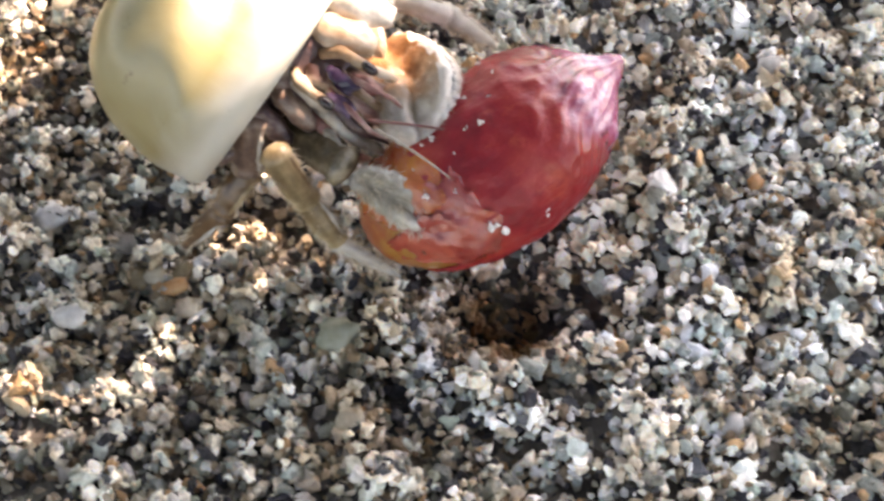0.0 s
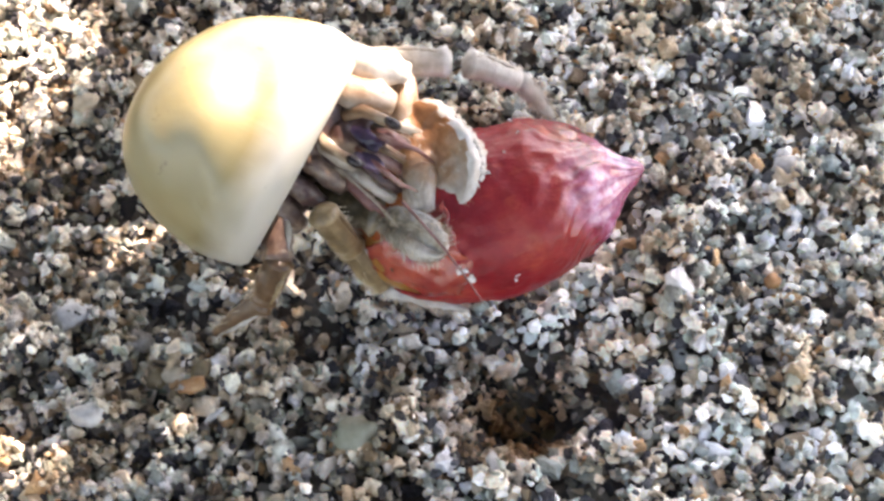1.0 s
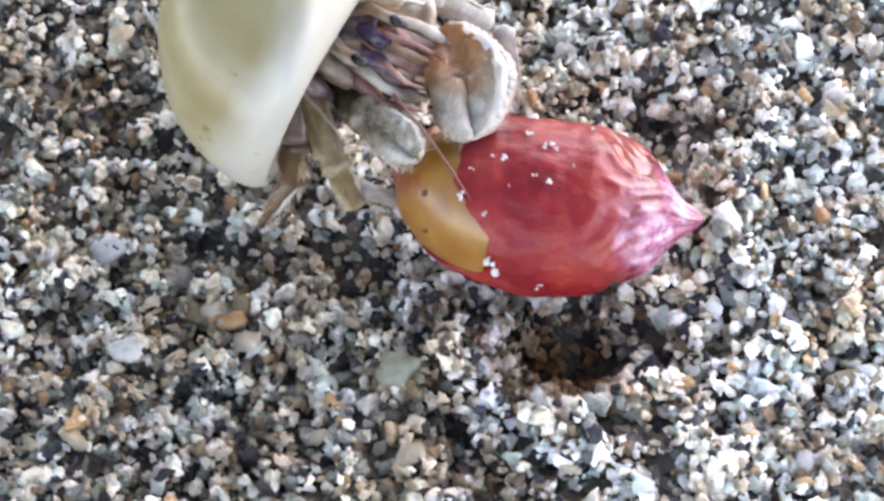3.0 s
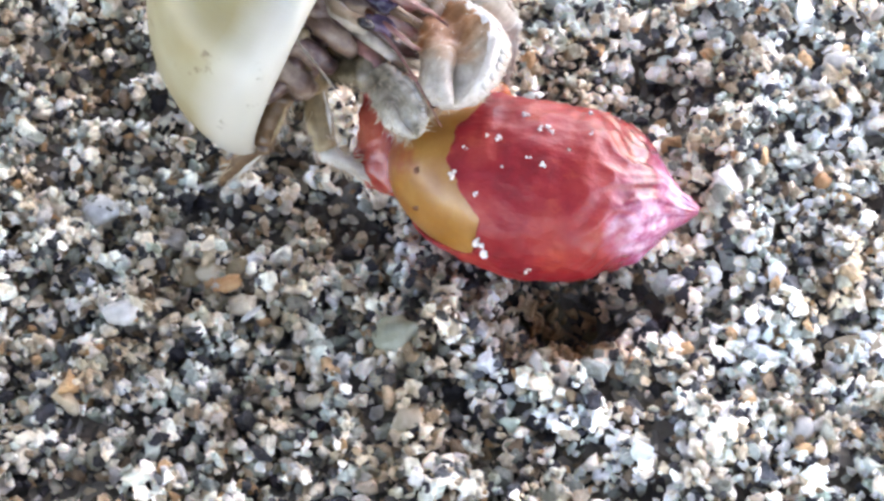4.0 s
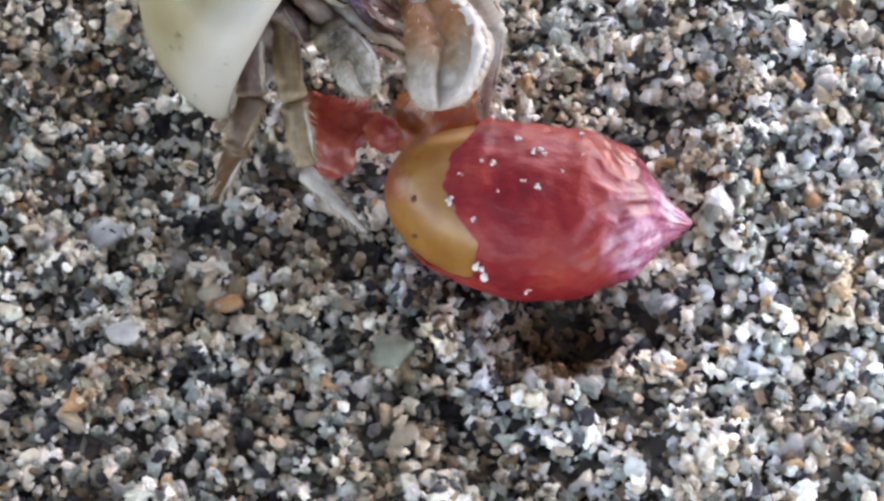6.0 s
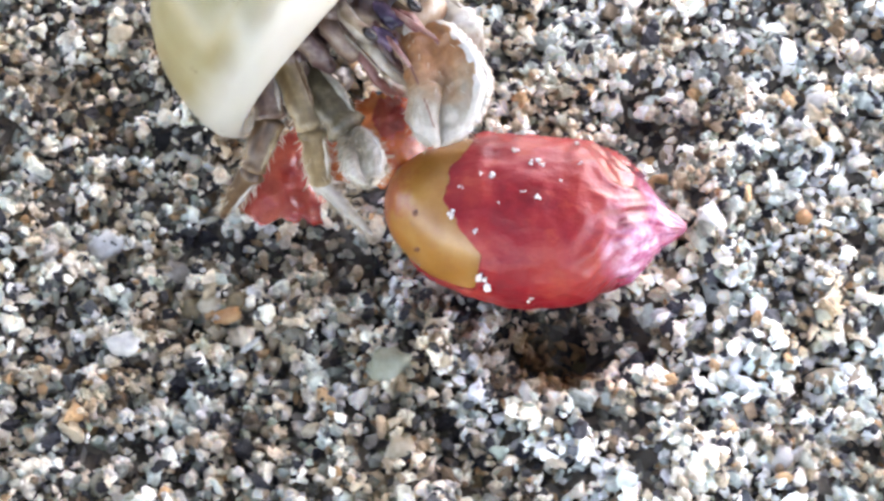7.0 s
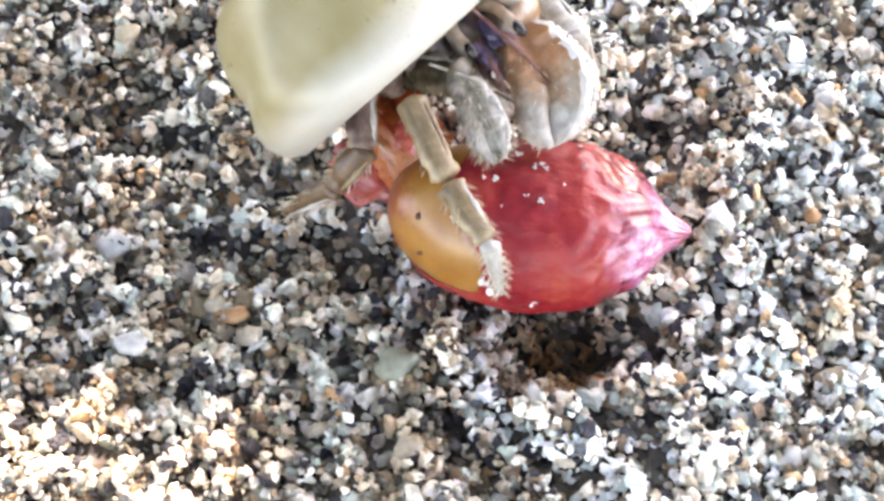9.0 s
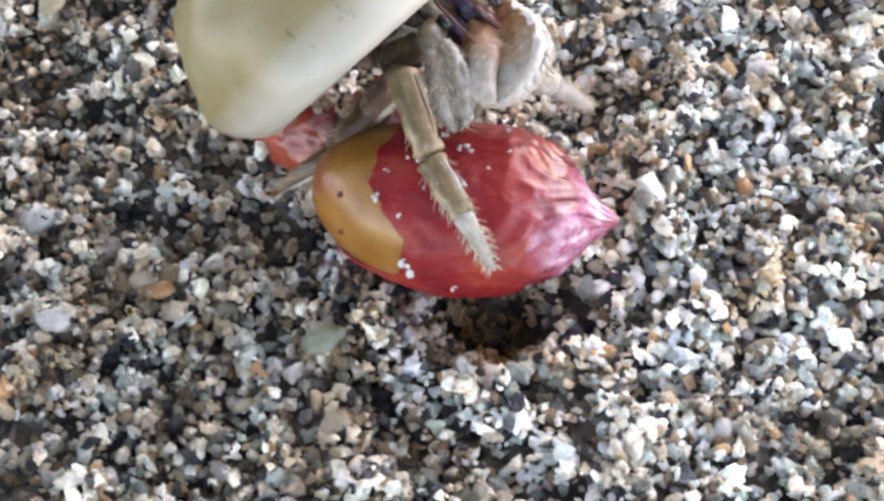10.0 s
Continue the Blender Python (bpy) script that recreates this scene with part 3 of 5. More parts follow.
def limb_piece(name, crab, length, r0, r1, r2, materials, label="", bend=0.12, hairs=0, flat=0.8, seed=1.0, point=False, back=0.0, long_hairs=0.5):
    """A leg segment along +x, thick in the knuckles, its joint at -length/2; back: how far it reaches behind that joint.
    materials: the segment and, if there are two, a pale ridge along its edge."""
    s = Shape()
    n = 16
    path, radii = [], []
    for i in range(n + 1):
        u = i / n
        path.append((-length / 2 - back + u * (length + back), 0, bend * length * (u * (1 - u) - 0.12)))
        r = (1 - u) ** 2 * r0 + 2 * u * (1 - u) * r1 + u * u * r2
        if not point or u < 0.9:
            r *= 1 + 0.16 * math.exp(-((u - 0.07) / 0.06) ** 2) + 0.16 * math.exp(-((u - 0.92) / 0.05) ** 2) - 0.10 * math.exp(-((u - 0.82) / 0.05) ** 2)
        if i == 0 or (i == n):
            r *= 0.55
        radii.append(r)
    s.tube(path, radii, 18, flat, lump=0.16, seed=seed)
    if len(materials) > 1:
        k = range(2, n - 1)
        s.tube([(path[i][0], radii[i] * 0.74, path[i][2] + radii[i] * flat * 0.60) for i in k], [radii[i] * 0.20 * math.sin(math.pi * (0.1 + 0.8 * (i - 2) / (n - 4))) for i in k], 10, slot=1, lump=0.7, seed=seed + 1)
    lr, fuzz = random.Random(int(seed * 100)), Shape()
    for _ in range(hairs):
        u, w = lr.uniform(0.08, 0.97), lr.choice((-1, 1)) * abs(lr.gauss(1.45, 0.45))
        i = min(n - 1, int(u * n))
        p, r = Vector(path[i]).lerp(Vector(path[i + 1]), u * n - i), radii[i]
        d = Vector((0, math.sin(w), math.cos(w) * flat))
        root = p + d * r * 0.9
        fuzz.spike(root, root + d * lr.uniform(0.3, 1.0) * long_hairs + Vector((lr.uniform(0.2, 0.7), 0, 0)), lr.uniform(0.018, 0.032))
    return with_bristles(part(name, s.mesh(name, *materials), crab, label), fuzz)


def claw_piece(name, crab, length, r, materials, label, seed, hook=0.12, hairs=110, rim=0.3, taper=0.72, rough=0.05):
    """A claw along +x that bulges to local +y: a broad palm, hollowed on its face, with a thick outer rim and two fingers.
    materials: the face, the rim and the movable finger."""
    rows, sides = 40, 44
    s = Shape()

    def wide(u):
        return r * (0.42 + 0.62 * math.sin(math.pi * min(1.0, 0.10 + 0.62 * u)) ** 1.2) * (1 - max(0.0, (u - 0.66) / 0.38) ** 2.5 * taper)

    def spine(u):
        return (u - 0.5) * length, hook * length * (4 * u * (1 - u) - 0.5), 0.16 * length * (u * (1 - u) - 0.1)

    for i in range(rows + 1):
        u = i / rows
        x, y, z = spine(u)
        w = wide(u) * (0.5 if i in (0, rows) else 1)
        for k in range(sides):
            a = 2 * math.pi * k / sides
            c, q = math.cos(a), math.sin(a)
            edge = 1 / (1 + math.exp(-(c - 0.60) * 10))
            hz = w * 0.52 * q
            if q > 0:
                hz += w * q * (rim * edge - 0.34 * math.exp(-((c + 0.12) / 0.42) ** 2))
                hz -= 0.18 * w * q * math.exp(-((c + 0.30) / 0.10) ** 2) * min(1.0, max(0.0, (u - 0.5) / 0.1))
            p = Vector((x, y + w * c, z + hz))
            p += Vector((0, c, q)) * r * (0.10 * noise.noise(p * 0.9 + Vector((seed, 0, 0))) + rough * noise.noise(p * 2.6 + Vector((0, seed, 0))) + 0.05 * edge * noise.noise(p * 5.0))
            s.v.append(tuple(p))
    for i in range(rows):
        for k in range(sides):
            j = (k + 1) % sides
            s.f.append((i * sides + k, i * sides + j, (i + 1) * sides + j, (i + 1) * sides + k))
            s.s.append(1 if math.cos(2 * math.pi * (k + 0.5) / sides) > 0.60 + 0.16 * noise.noise(Vector((i * 0.35, seed, k * 0.1))) else 0)
    s.f += [tuple(k for k in reversed(range(sides))), tuple(rows * sides + k for k in range(sides))]
    s.s += [0, 0]
    jaw = Shape()
    us = [0.50 + 0.52 * i / 12 for i in range(13)]
    jaw.tube([(spine(u)[0], spine(u)[1] - wide(u) * 0.58 + 0.05 * r, spine(u)[2] + 0.16 * r) for u in us], [r * (0.40 - 0.30 * (i / 12) ** 1.5) * (0.55 if i in (0, 12) else 1) for i in range(13)], 16, 0.8, lump=0.15, seed=seed + 1)
    lr, fuzz = random.Random(int(seed * 77)), Shape()
    for _ in range(hairs):
        u, a = lr.uniform(0.05, 0.98), lr.uniform(-0.5, math.pi + 0.5)
        if lr.random() < 0.6:
            a = lr.choice((0, math.pi)) + lr.gauss(0, 0.35)
        d = Vector((0, math.cos(a), 0.6 * math.sin(a)))
        root = Vector(spine(min(1.0, u))) + d * wide(min(1.0, u)) * 0.9
        fuzz.spike(root, root + d * lr.uniform(0.10, 0.5) + Vector((lr.uniform(0.1, 0.5), lr.uniform(-0.15, 0.15), 0)), lr.uniform(0.018, 0.034))
    # tooth-like bumps along the outer rim
    for k in range(16):
        u = 0.10 + 0.82 * k / 15
        x, y, z = spine(u)
        s.ball((x, y + 0.86 * wide(u), z + 0.34 * wide(u)), (0.13 * r, 0.11 * r, 0.11 * r), slot=1, rings=6, sides=8, lump=0.3, seed=k)
    claw = part(name, s.mesh(name, *materials[:2]), crab, label)
    part("movable_finger", jaw.mesh("movable_finger", materials[2]), claw)
    return with_bristles(claw, fuzz)


def build_body(crab):
    """The head and thorax; the origin lies at the nearer eye."""
    s = Shape()
    s.ball((-2.4, 0.9, -2.7), (2.5, 2.5, 1.8), rings=32, sides=48, lump=0.3, seed=2.0)
    s.ball((-0.8, 0.8, -2.1), (1.3, 1.5, 1.0), rings=26, sides=36, lump=0.45, seed=5.0)
    s.ball((-4.0, 0.2, -3.2), (2.4, 3.2, 2.2), rings=24, sides=36, lump=0.25, seed=6.0)
    s.ball((-2.8, -2.7, -3.6), (1.7, 2.3, 1.4), rings=24, sides=36, lump=0.4, seed=9.0)
    # creases across the soft parts
    s.v = [tuple(Vector(p) * (1 + 0.06 * (noise.ridged_multi_fractal(Vector(p) * 1.1, 1.0, 2.0, 3, 1.0, 2.0) - 1.0))) for p in s.v]
    body = part("body", s.mesh("body", M_BODY), crab, "dark reddish-brown head and thorax half inside the shell")
    for y, x in ((0.0, 0.0), (2.35, 0.7)):
        s = Shape()
        s.tube([(x - 2.1, 0.9 + (y - 0.9) * 0.55, -1.3), (x - 1.4, y * 0.96 + 0.04, -0.75), (x - 0.8, y * 0.98, -0.40), (x - 0.1, y, -0.08)], [0.26, 0.30, 0.24, 0.27], 14, slot=0, lump=0.2, seed=y)
        part("eyestalk", s.mesh("eyestalk", M_STALK), body, "pale brown eyestalk")
        s = Shape()
        s.ball((x + 0.12, y, 0.06), (0.44, 0.26, 0.30), rings=10, sides=14)
        part("eye", s.mesh("eye", M_EYE), body, "small shiny black eye")
    # the violet scales between and beside the eyestalks
    for k, (x, y, z, rx, ry) in enumerate(((0.75, 0.35, -0.55, 0.75, 0.34), (0.1, 1.25, -0.65, 0.85, 0.40), (1.1, 1.75, -0.75, 0.7, 0.3))):
        s = Shape()
        s.ball((x, y, z), (rx, ry, 0.22), rings=16, sides=20, lump=0.5, seed=k * 3.0)
        part("eye_scale", s.mesh("eye_scale", M_VIOLET if k < 2 else M_MOUTH), body, "dark violet scale between the eyestalks" if k < 2 else "")
    # the roots of the legs, ridged joints that come out of the shell
    for k, (a, b, r) in enumerate((((-3.4, -3.2, -2.6), (-0.9, -3.7, -3.2), 0.62), ((-3.2, -2.0, -1.9), (-0.5, -2.3, -2.6), 0.52), ((-2.6, -0.7, -1.6), (0.1, -1.2, -2.1), 0.5), ((-2.4, 0.2, -1.5), (0.2, -0.2, -1.7), 0.36),
                                   ((-2.6, 2.6, -1.5), (0.3, 3.3, -1.6), 0.75), ((-3.0, 4.0, -2.0), (0.2, 4.9, -2.2), 0.75))):
        s = Shape()
        pts = [Vector(a).lerp(Vector(b), i / 12) + Vector((0, 0, 0.35 * math.sin(math.pi * i / 12))) for i in range(13)]
        s.tube(pts, [r * (0.72 + 0.28 * math.sin(math.pi * i / 12) + 0.16 * math.exp(-((i - 4) / 1.0) ** 2) + 0.18 * math.exp(-((i - 9) / 1.0) ** 2)) for i in range(13)], 16, 0.85, lump=0.25, seed=k * 2.7)
        part("leg_root", s.mesh("leg_root", (M_LEG_MAUVE, M_BODY, M_LEG_MAUVE, M_CREAM, M_CLAW_PALE, M_LEG_PALE)[k]), body)
    # jointed mouthparts that hang before the mouth, thin and of several tints
    for k, (y, dy, dz, r) in enumerate(((-0.75, -0.6, -0.3, 0.26), (-0.25, -0.35, 0.0, 0.30), (0.30, -0.45, 0.2, 0.24), (0.75, 0.05, 0.1, 0.30), (1.25, 0.0, 0.3, 0.22), (1.7, 0.25, 0.0, 0.30), (2.2, 0.45, -0.2, 0.24))):
        s = Shape()
        pts = [(-0.4, y, -2.0 + dz * 0.5), (0.7, y + dy * 0.4, -1.55 + dz), (1.5, y + dy, -1.75 + dz), (2.2, y + dy * 0.9, -2.35 + dz), (2.9, y + dy * 0.5 + 0.1, -3.0 + dz), (3.5, y + dy * 0.2, -3.6 + dz)]
        s.tube(pts, [r * 1.15, r * 1.2, r * 0.85, r * 1.1, r * 0.75, r * 0.25], 12, 0.75, lump=0.35, seed=k)
        for h in range(22):
            u = h / 21
            p = Vector((0.6 + 2.6 * u, y + dy * u, -1.5 + dz - 1.5 * u * u))
            s.spike(p, p + Vector((0.38, 0.16 * math.sin(h * 2.3), 0.26)), 0.022)
        part("mouthpart", s.mesh("mouthpart", (M_MOUTH, M_CREAM, M_BODY, M_MOUTH, M_STALK, M_LEG_MAUVE, M_CREAM)[k]), body)
    for k, (y, dy) in enumerate(((0.6, -0.5), (1.5, 0.35))):
        s = Shape()
        s.tube([(-0.2, y, -0.9), (1.2, y + dy * 0.5, -0.35), (2.4, y + dy, -0.5), (3.3, y + dy * 0.7, -1.5)], [0.17, 0.14, 0.11, 0.05], 8)
        part("antennule", s.mesh("antennule", M_MOUTH), body, "thin reddish feeler")
    return body


def build_antenna(crab, length, label, material):
    s = Shape()
    n = 24
    s.tube([((i / n - 0.5) * length, 0.03 * length * math.sin(2.6 * i / n), 0.10 * length * (i / n) * (1 - i / n)) for i in range(n + 1)],
           [0.055 * (1 - i / n) ** 0.7 + 0.025 for i in range(n + 1)], 8)
    return part("antenna", s.mesh("antenna", material), crab, label)


# ---- an unseen leafy branch, added overhead to shade the sand ----
def build_shade_branch():
    branch = tagged(new("shade_branch"), "unseen green leafy branch added over the sand to shade it", "branch")
    s = Shape()
    s.tube([(-160, 95, 10), (-80, 88, 6), (0, 84, 4), (120, 90, 8), (300, 140, 10), (380, 180, -60), (400, 190, -480)], [2, 3, 4, 5, 6, 7, 8], 10, lump=0.1)
    part("twig", s.mesh("twig", M_TWIG), branch)
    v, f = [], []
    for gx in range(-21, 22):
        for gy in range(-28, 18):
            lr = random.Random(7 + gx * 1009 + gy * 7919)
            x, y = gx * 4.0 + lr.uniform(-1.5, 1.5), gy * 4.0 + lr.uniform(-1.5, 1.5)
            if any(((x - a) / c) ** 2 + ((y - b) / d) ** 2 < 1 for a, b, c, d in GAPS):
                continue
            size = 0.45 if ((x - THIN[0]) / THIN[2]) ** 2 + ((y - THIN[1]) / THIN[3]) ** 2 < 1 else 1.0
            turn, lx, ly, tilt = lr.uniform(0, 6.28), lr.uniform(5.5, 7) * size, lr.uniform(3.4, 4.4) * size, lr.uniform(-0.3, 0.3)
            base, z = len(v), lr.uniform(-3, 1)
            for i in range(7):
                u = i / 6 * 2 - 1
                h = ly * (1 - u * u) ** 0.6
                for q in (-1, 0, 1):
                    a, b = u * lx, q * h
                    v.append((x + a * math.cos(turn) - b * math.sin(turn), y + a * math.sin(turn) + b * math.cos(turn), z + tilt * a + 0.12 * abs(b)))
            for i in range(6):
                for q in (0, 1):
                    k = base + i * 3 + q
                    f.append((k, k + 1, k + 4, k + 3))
    # more unseen leaves, added over and behind the camera to dim the side away from the sun
    for gx in range(-40, 12):
        for gy in range(-40, 30):
            x, y = gx * 15.0, gy * 15.0
            if x > -100 and y > -100:
                continue
            far = math.hypot(x, y)
            if far > 600 + 110 * noise.noise(Vector((2.5 * x / far, 2.5 * y / far, 3.0))):
                continue
            lr = random.Random(31 + gx * 1009 + gy * 7919)
            if lr.random() > 0.95:
                continue
            x, y, z, turn, lx, ly, tilt = x + lr.uniform(-6, 6), y + lr.uniform(-6, 6), lr.uniform(-60, 20) - 0.28 * max(0.0, math.hypot(x, y) - 150), lr.uniform(0, 6.28), lr.uniform(13, 18), lr.uniform(7, 9), lr.uniform(-0.5, 0.5)
            base = len(v)
            for i in range(5):
                u = i / 4 * 2 - 1
                h = ly * (1 - u * u) ** 0.6
                for q in (-1, 0, 1):
                    a, b = u * lx, q * h
                    v.append((x + a * math.cos(turn) - b * math.sin(turn), y + a * math.sin(turn) + b * math.cos(turn), z + tilt * a + 0.12 * abs(b)))
            for i in range(4):
                for q in (0, 1):
                    k = base + i * 3 + q
                    f.append((k, k + 1, k + 4, k + 3))
    tagged(part("leaves", mesh_of("leaves", v, f, [M_LEAF], smooth=False), branch, "dense small green leaves added to block sun and sky"), kind="stuff")
    return branch


# gaps left for the sun patches and a thinly leaved spot for a dimmer one (x, y, half-widths), and how high the added
# branch hangs, in mm
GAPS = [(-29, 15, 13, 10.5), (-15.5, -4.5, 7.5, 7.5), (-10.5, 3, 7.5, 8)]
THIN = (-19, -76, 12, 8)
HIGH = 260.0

build_ground()
build_grains()
build_stone("shell_chip", -11.07, -4.97, (0.78, 0.40, 0.24), M_CHIP, "small orange shell chip lying on the sand", "shell chip", 4.0, 12)
build_stone("sand_pebble", -12.0, -4.3, (0.6, 0.55, 0.5), M_TAN, "pale tan grain beside the orange chip", "pebble", 1.0)
build_stone("sand_pebble", 17.62, 1.04, (0.42, 0.4, 0.35), M_CHIP, "tiny orange grain on the pale sand", "pebble", 2.0)
build_stone("shell_flake", 18.3, -7.96, (1.5, 0.6, 0.22), M_TAN, "flat tan shell flake lying on the sand", "shell flake", 3.0, 8, 0.75)
build_stone("sand_pebble", -3.2, -7.8, (1.05, 0.85, 0.6), M_OLIVE, "flat olive-grey pebble among the grains", "pebble", 5.0, 10)
build_stone("sand_pebble", -2.47, -12.19, (0.75, 0.6, 0.5), M_TAN, "yellowish tan pebble among the grains", "pebble", 6.0, 30)
build_stone("shell_chip", -9.81, -6.71, (0.62, 0.14, 0.12), M_PALE, "thin white shell splinter lying on the sand", "shell chip", 7.0, 42)
build_stone("sand_pebble", -12.84, -4.33, (0.62, 0.55, 0.45), M_BROWN, "rounded olive-brown grain near the orange chip", "pebble", 8.0, 10)
build_stone("sand_pebble", -10.70, -4.12, (0.6, 0.42, 0.4), M_BROWN, "brown grain behind the orange chip", "pebble", 9.0, 70)
build_stone("sand_pebble", -17.39, -0.89, (0.95, 0.75, 0.45), M_PALE, "pale pinkish grey pebble on the sand", "pebble", 10.0, 20)
build_stone("sand_pebble", -15.69, -6.87, (0.85, 0.65, 0.45), M_PALE, "pale grey pebble on the sand", "pebble", 11.0, 0)
build_stone("sand_pebble", -17.91, 11.87, (0.7, 0.5, 0.45), M_TAN, "tan grain on a heap of pale sand", "pebble", 12.0, 30)
build_stone("sand_pebble", -6.74, -11.07, (0.5, 0.3, 0.3), M_TAN, "small tan grain on the sand", "pebble", 13.0, 25)
build_stone("shell_chip", 3.40, -9.66, (0.3, 0.95, 0.3), M_PALE, "long pale shell splinter standing in the sand", "shell chip", 14.0, 8)
build_stone("sand_pebble", 15.20, -12.43, (0.6, 0.5, 0.4), M_PALE, "pale grey grain on the sand", "pebble", 15.0, 50)
build_stone("sand_pebble", 19.09, 7.92, (0.8, 0.6, 0.5), M_PALE, "whitish pebble among the grains", "pebble", 16.0, 15)

nut = build_peanut()
scrap_red, red_seat, red_flat = build_scrap("torn wet red piece of peanut skin pulled by the crab", 0.02, 0.38, 30, 104, M_PEEL_RED, 1.7, 0.45)
scrap_orange, orange_seat, orange_flat = build_scrap("small torn orange flap of peanut skin above the kernel", 0.03, 0.33, -62, 52, M_PEEL_ORANGE, 8.2)
scrap_bit, bit_seat, bit_flat = build_scrap("small torn red bit of peanut skin held by the crab", 0.10, 0.25, 44, 74, M_PEEL_RED, 5.1)

crab = tagged(new("hermit_crab"), "small hermit crab in a cream shell, feeding on a peanut", "hermit crab")
build_shell(crab)
body = build_body(crab)
APPENDAGES = {
    "leg_a": [limb_piece("leg_upper", crab, 1.79, 0.70, 0.84, 0.72, (M_LEG_MAUVE, M_CREAM), "mauve-grey upper joint of a walking leg", seed=1.1, hairs=14, back=1.6),
              limb_piece("leg_middle", crab, 2.64, 0.68, 0.76, 0.60, (M_LEG_BROWN, M_LEG_OLIVE), "brown middle joint of a walking leg", seed=1.2, hairs=30, back=0.25),
              limb_piece("leg_lower", crab, 3.88, 0.60, 0.60, 0.14, (M_LEG_BROWN, M_FOOT), "brown tapering foot with a pale edge", seed=1.3, hairs=60, bend=0.16, point=True, back=0.25)],
    "leg_b": [limb_piece("leg_upper", crab, 3.02, 0.64, 0.78, 0.64, (M_LEG_OLIVE, M_LEG_BROWN), "olive-brown upper joint of a walking leg", seed=2.1, hairs=16, back=1.4),
              limb_piece("leg_middle", crab, 2.98, 0.60, 0.72, 0.50, (M_LEG_OLIVE, M_FOOT), "olive-brown middle joint with bristles", seed=2.2, hairs=50, back=0.25),
              limb_piece("leg_lower", crab, 4.08, 0.42, 0.42, 0.08, (M_FOOT, M_LEG_PALE), "pale bristly pointed foot", seed=2.3, hairs=100, bend=0.18, point=True, back=0.25, long_hairs=0.5)],
    "claw_c": [limb_piece("claw_arm", crab, 3.9, 0.75, 1.15, 0.9, (M_ARM_OLIVE, M_CLAW_GREY), "dark olive arm of the smaller claw with pale edges", seed=3.1, hairs=20, back=0.6),
               claw_piece("claw", crab, 4.3, 1.0, (M_CLAW_GREY, M_CREAM, M_CLAW_GREY), "pale grey-green smaller claw with bristles", 3.2, 0.04, 280, 0.10, 0.84, 0.16)],
    "claw_d": [limb_piece("claw_arm", crab, 2.79, 1.0, 1.35, 1.25, (M_CLAW_PALE, M_LEG_PALE), "pale orange-white arm of the large claw", seed=4.1, hairs=16, back=1.2),
               claw_piece("claw", crab, 6.0, 1.98, (M_CLAW_FACE, M_CLAW_RIM, M_CLAW_FACE), "large tan claw with a broad whitish rim", 4.2, 0.13, 180, 0.42, 0.80, 0.09)],
    "leg_e": [limb_piece("leg_upper", crab, 3.14, 0.68, 0.85, 0.68, (M_LEG_PALE, M_CREAM), "pale upper joint of the far walking leg", seed=5.1, hairs=16, back=1.4),
              limb_piece("leg_middle", crab, 3.12, 0.66, 0.74, 0.52, (M_LEG_PALE, M_CREAM), "whitish middle joint of the far walking leg", seed=5.2, hairs=30, back=0.25),
              limb_piece("leg_lower", crab, 4.74, 0.52, 0.52, 0.09, (M_FOOT, M_LEG_PALE), "grey pointed foot of the far walking leg", seed=5.3, hairs=120, point=True, back=0.25)],
    "antenna": [build_antenna(crab, 6.4, "long thin reddish antenna", M_MOUTH)],
    "feeler": [build_antenna(crab, 4.2, "long thin pale antenna", M_CREAM)],
}
branch = build_shade_branch()

# ---- how things move: seconds, then places in mm and turns in degrees ----
NUT_ROWS = [
    (0, 4.44, -1.16, 5.80, 32.2, 17.1, -15),
    (0.2, 4.20, -0.75, 5.30, 30.5, 12.9, -14),
    (0.5, 4.06, 0.54, 4.55, 13.6, 7.0, -12),
    (0.7, 4.30, 0.95, 4.55, 13.6, 7.2, -11),
    (1, 3.70, 2.04, 4.75, 11.0, 9.4, -10),
    (1.2, 4.11, 0.20, 3.90, -2.7, 2.3, -7),
    (1.5, 3.66, 0.48, 3.70, -3.1, 0.8, -4),
    (1.7, 3.77, 0.68, 3.60, -3.2, 0.0, -2),
    (2, 3.45, 0.23, 3.55, -1.9, -1.2, 0),
    (2.2, 3.91, -0.73, 3.45, -5.2, -1.2, 0),
    (2.5, 3.96, -0.37, 3.45, -6.1, -1.9, 0),
    (4, 3.62, -1.79, 3.45, -10.3, -2.0, 0),
    (4.5, 3.61, -1.83, 3.45, -10.2, -2.0, 0),
    (5, 3.66, -2.26, 3.45, -7.7, -2.0, 0),
    (5.5, 3.61, -2.10, 3.45, -8.1, -2.0, 0),
    (7, 3.80, -1.49, 3.45, -4.2, -2.0, 0),
    (7.5, 3.86, -1.95, 3.45, -4.2, -2.1, 0),
    (8, 3.96, -2.04, 3.45, -3.8, -2.1, 0),
    (8.5, 4.01, -1.82, 3.45, -4.3, -2.1, 0),
    (9, 3.58, -1.76, 3.45, -4.6, -2.0, 0),
    (9.5, 3.66, -1.89, 3.45, -3.8, -2.0, 0),
    (10, 3.47, -2.38, 3.45, -7.5, -2.0, 0),
]
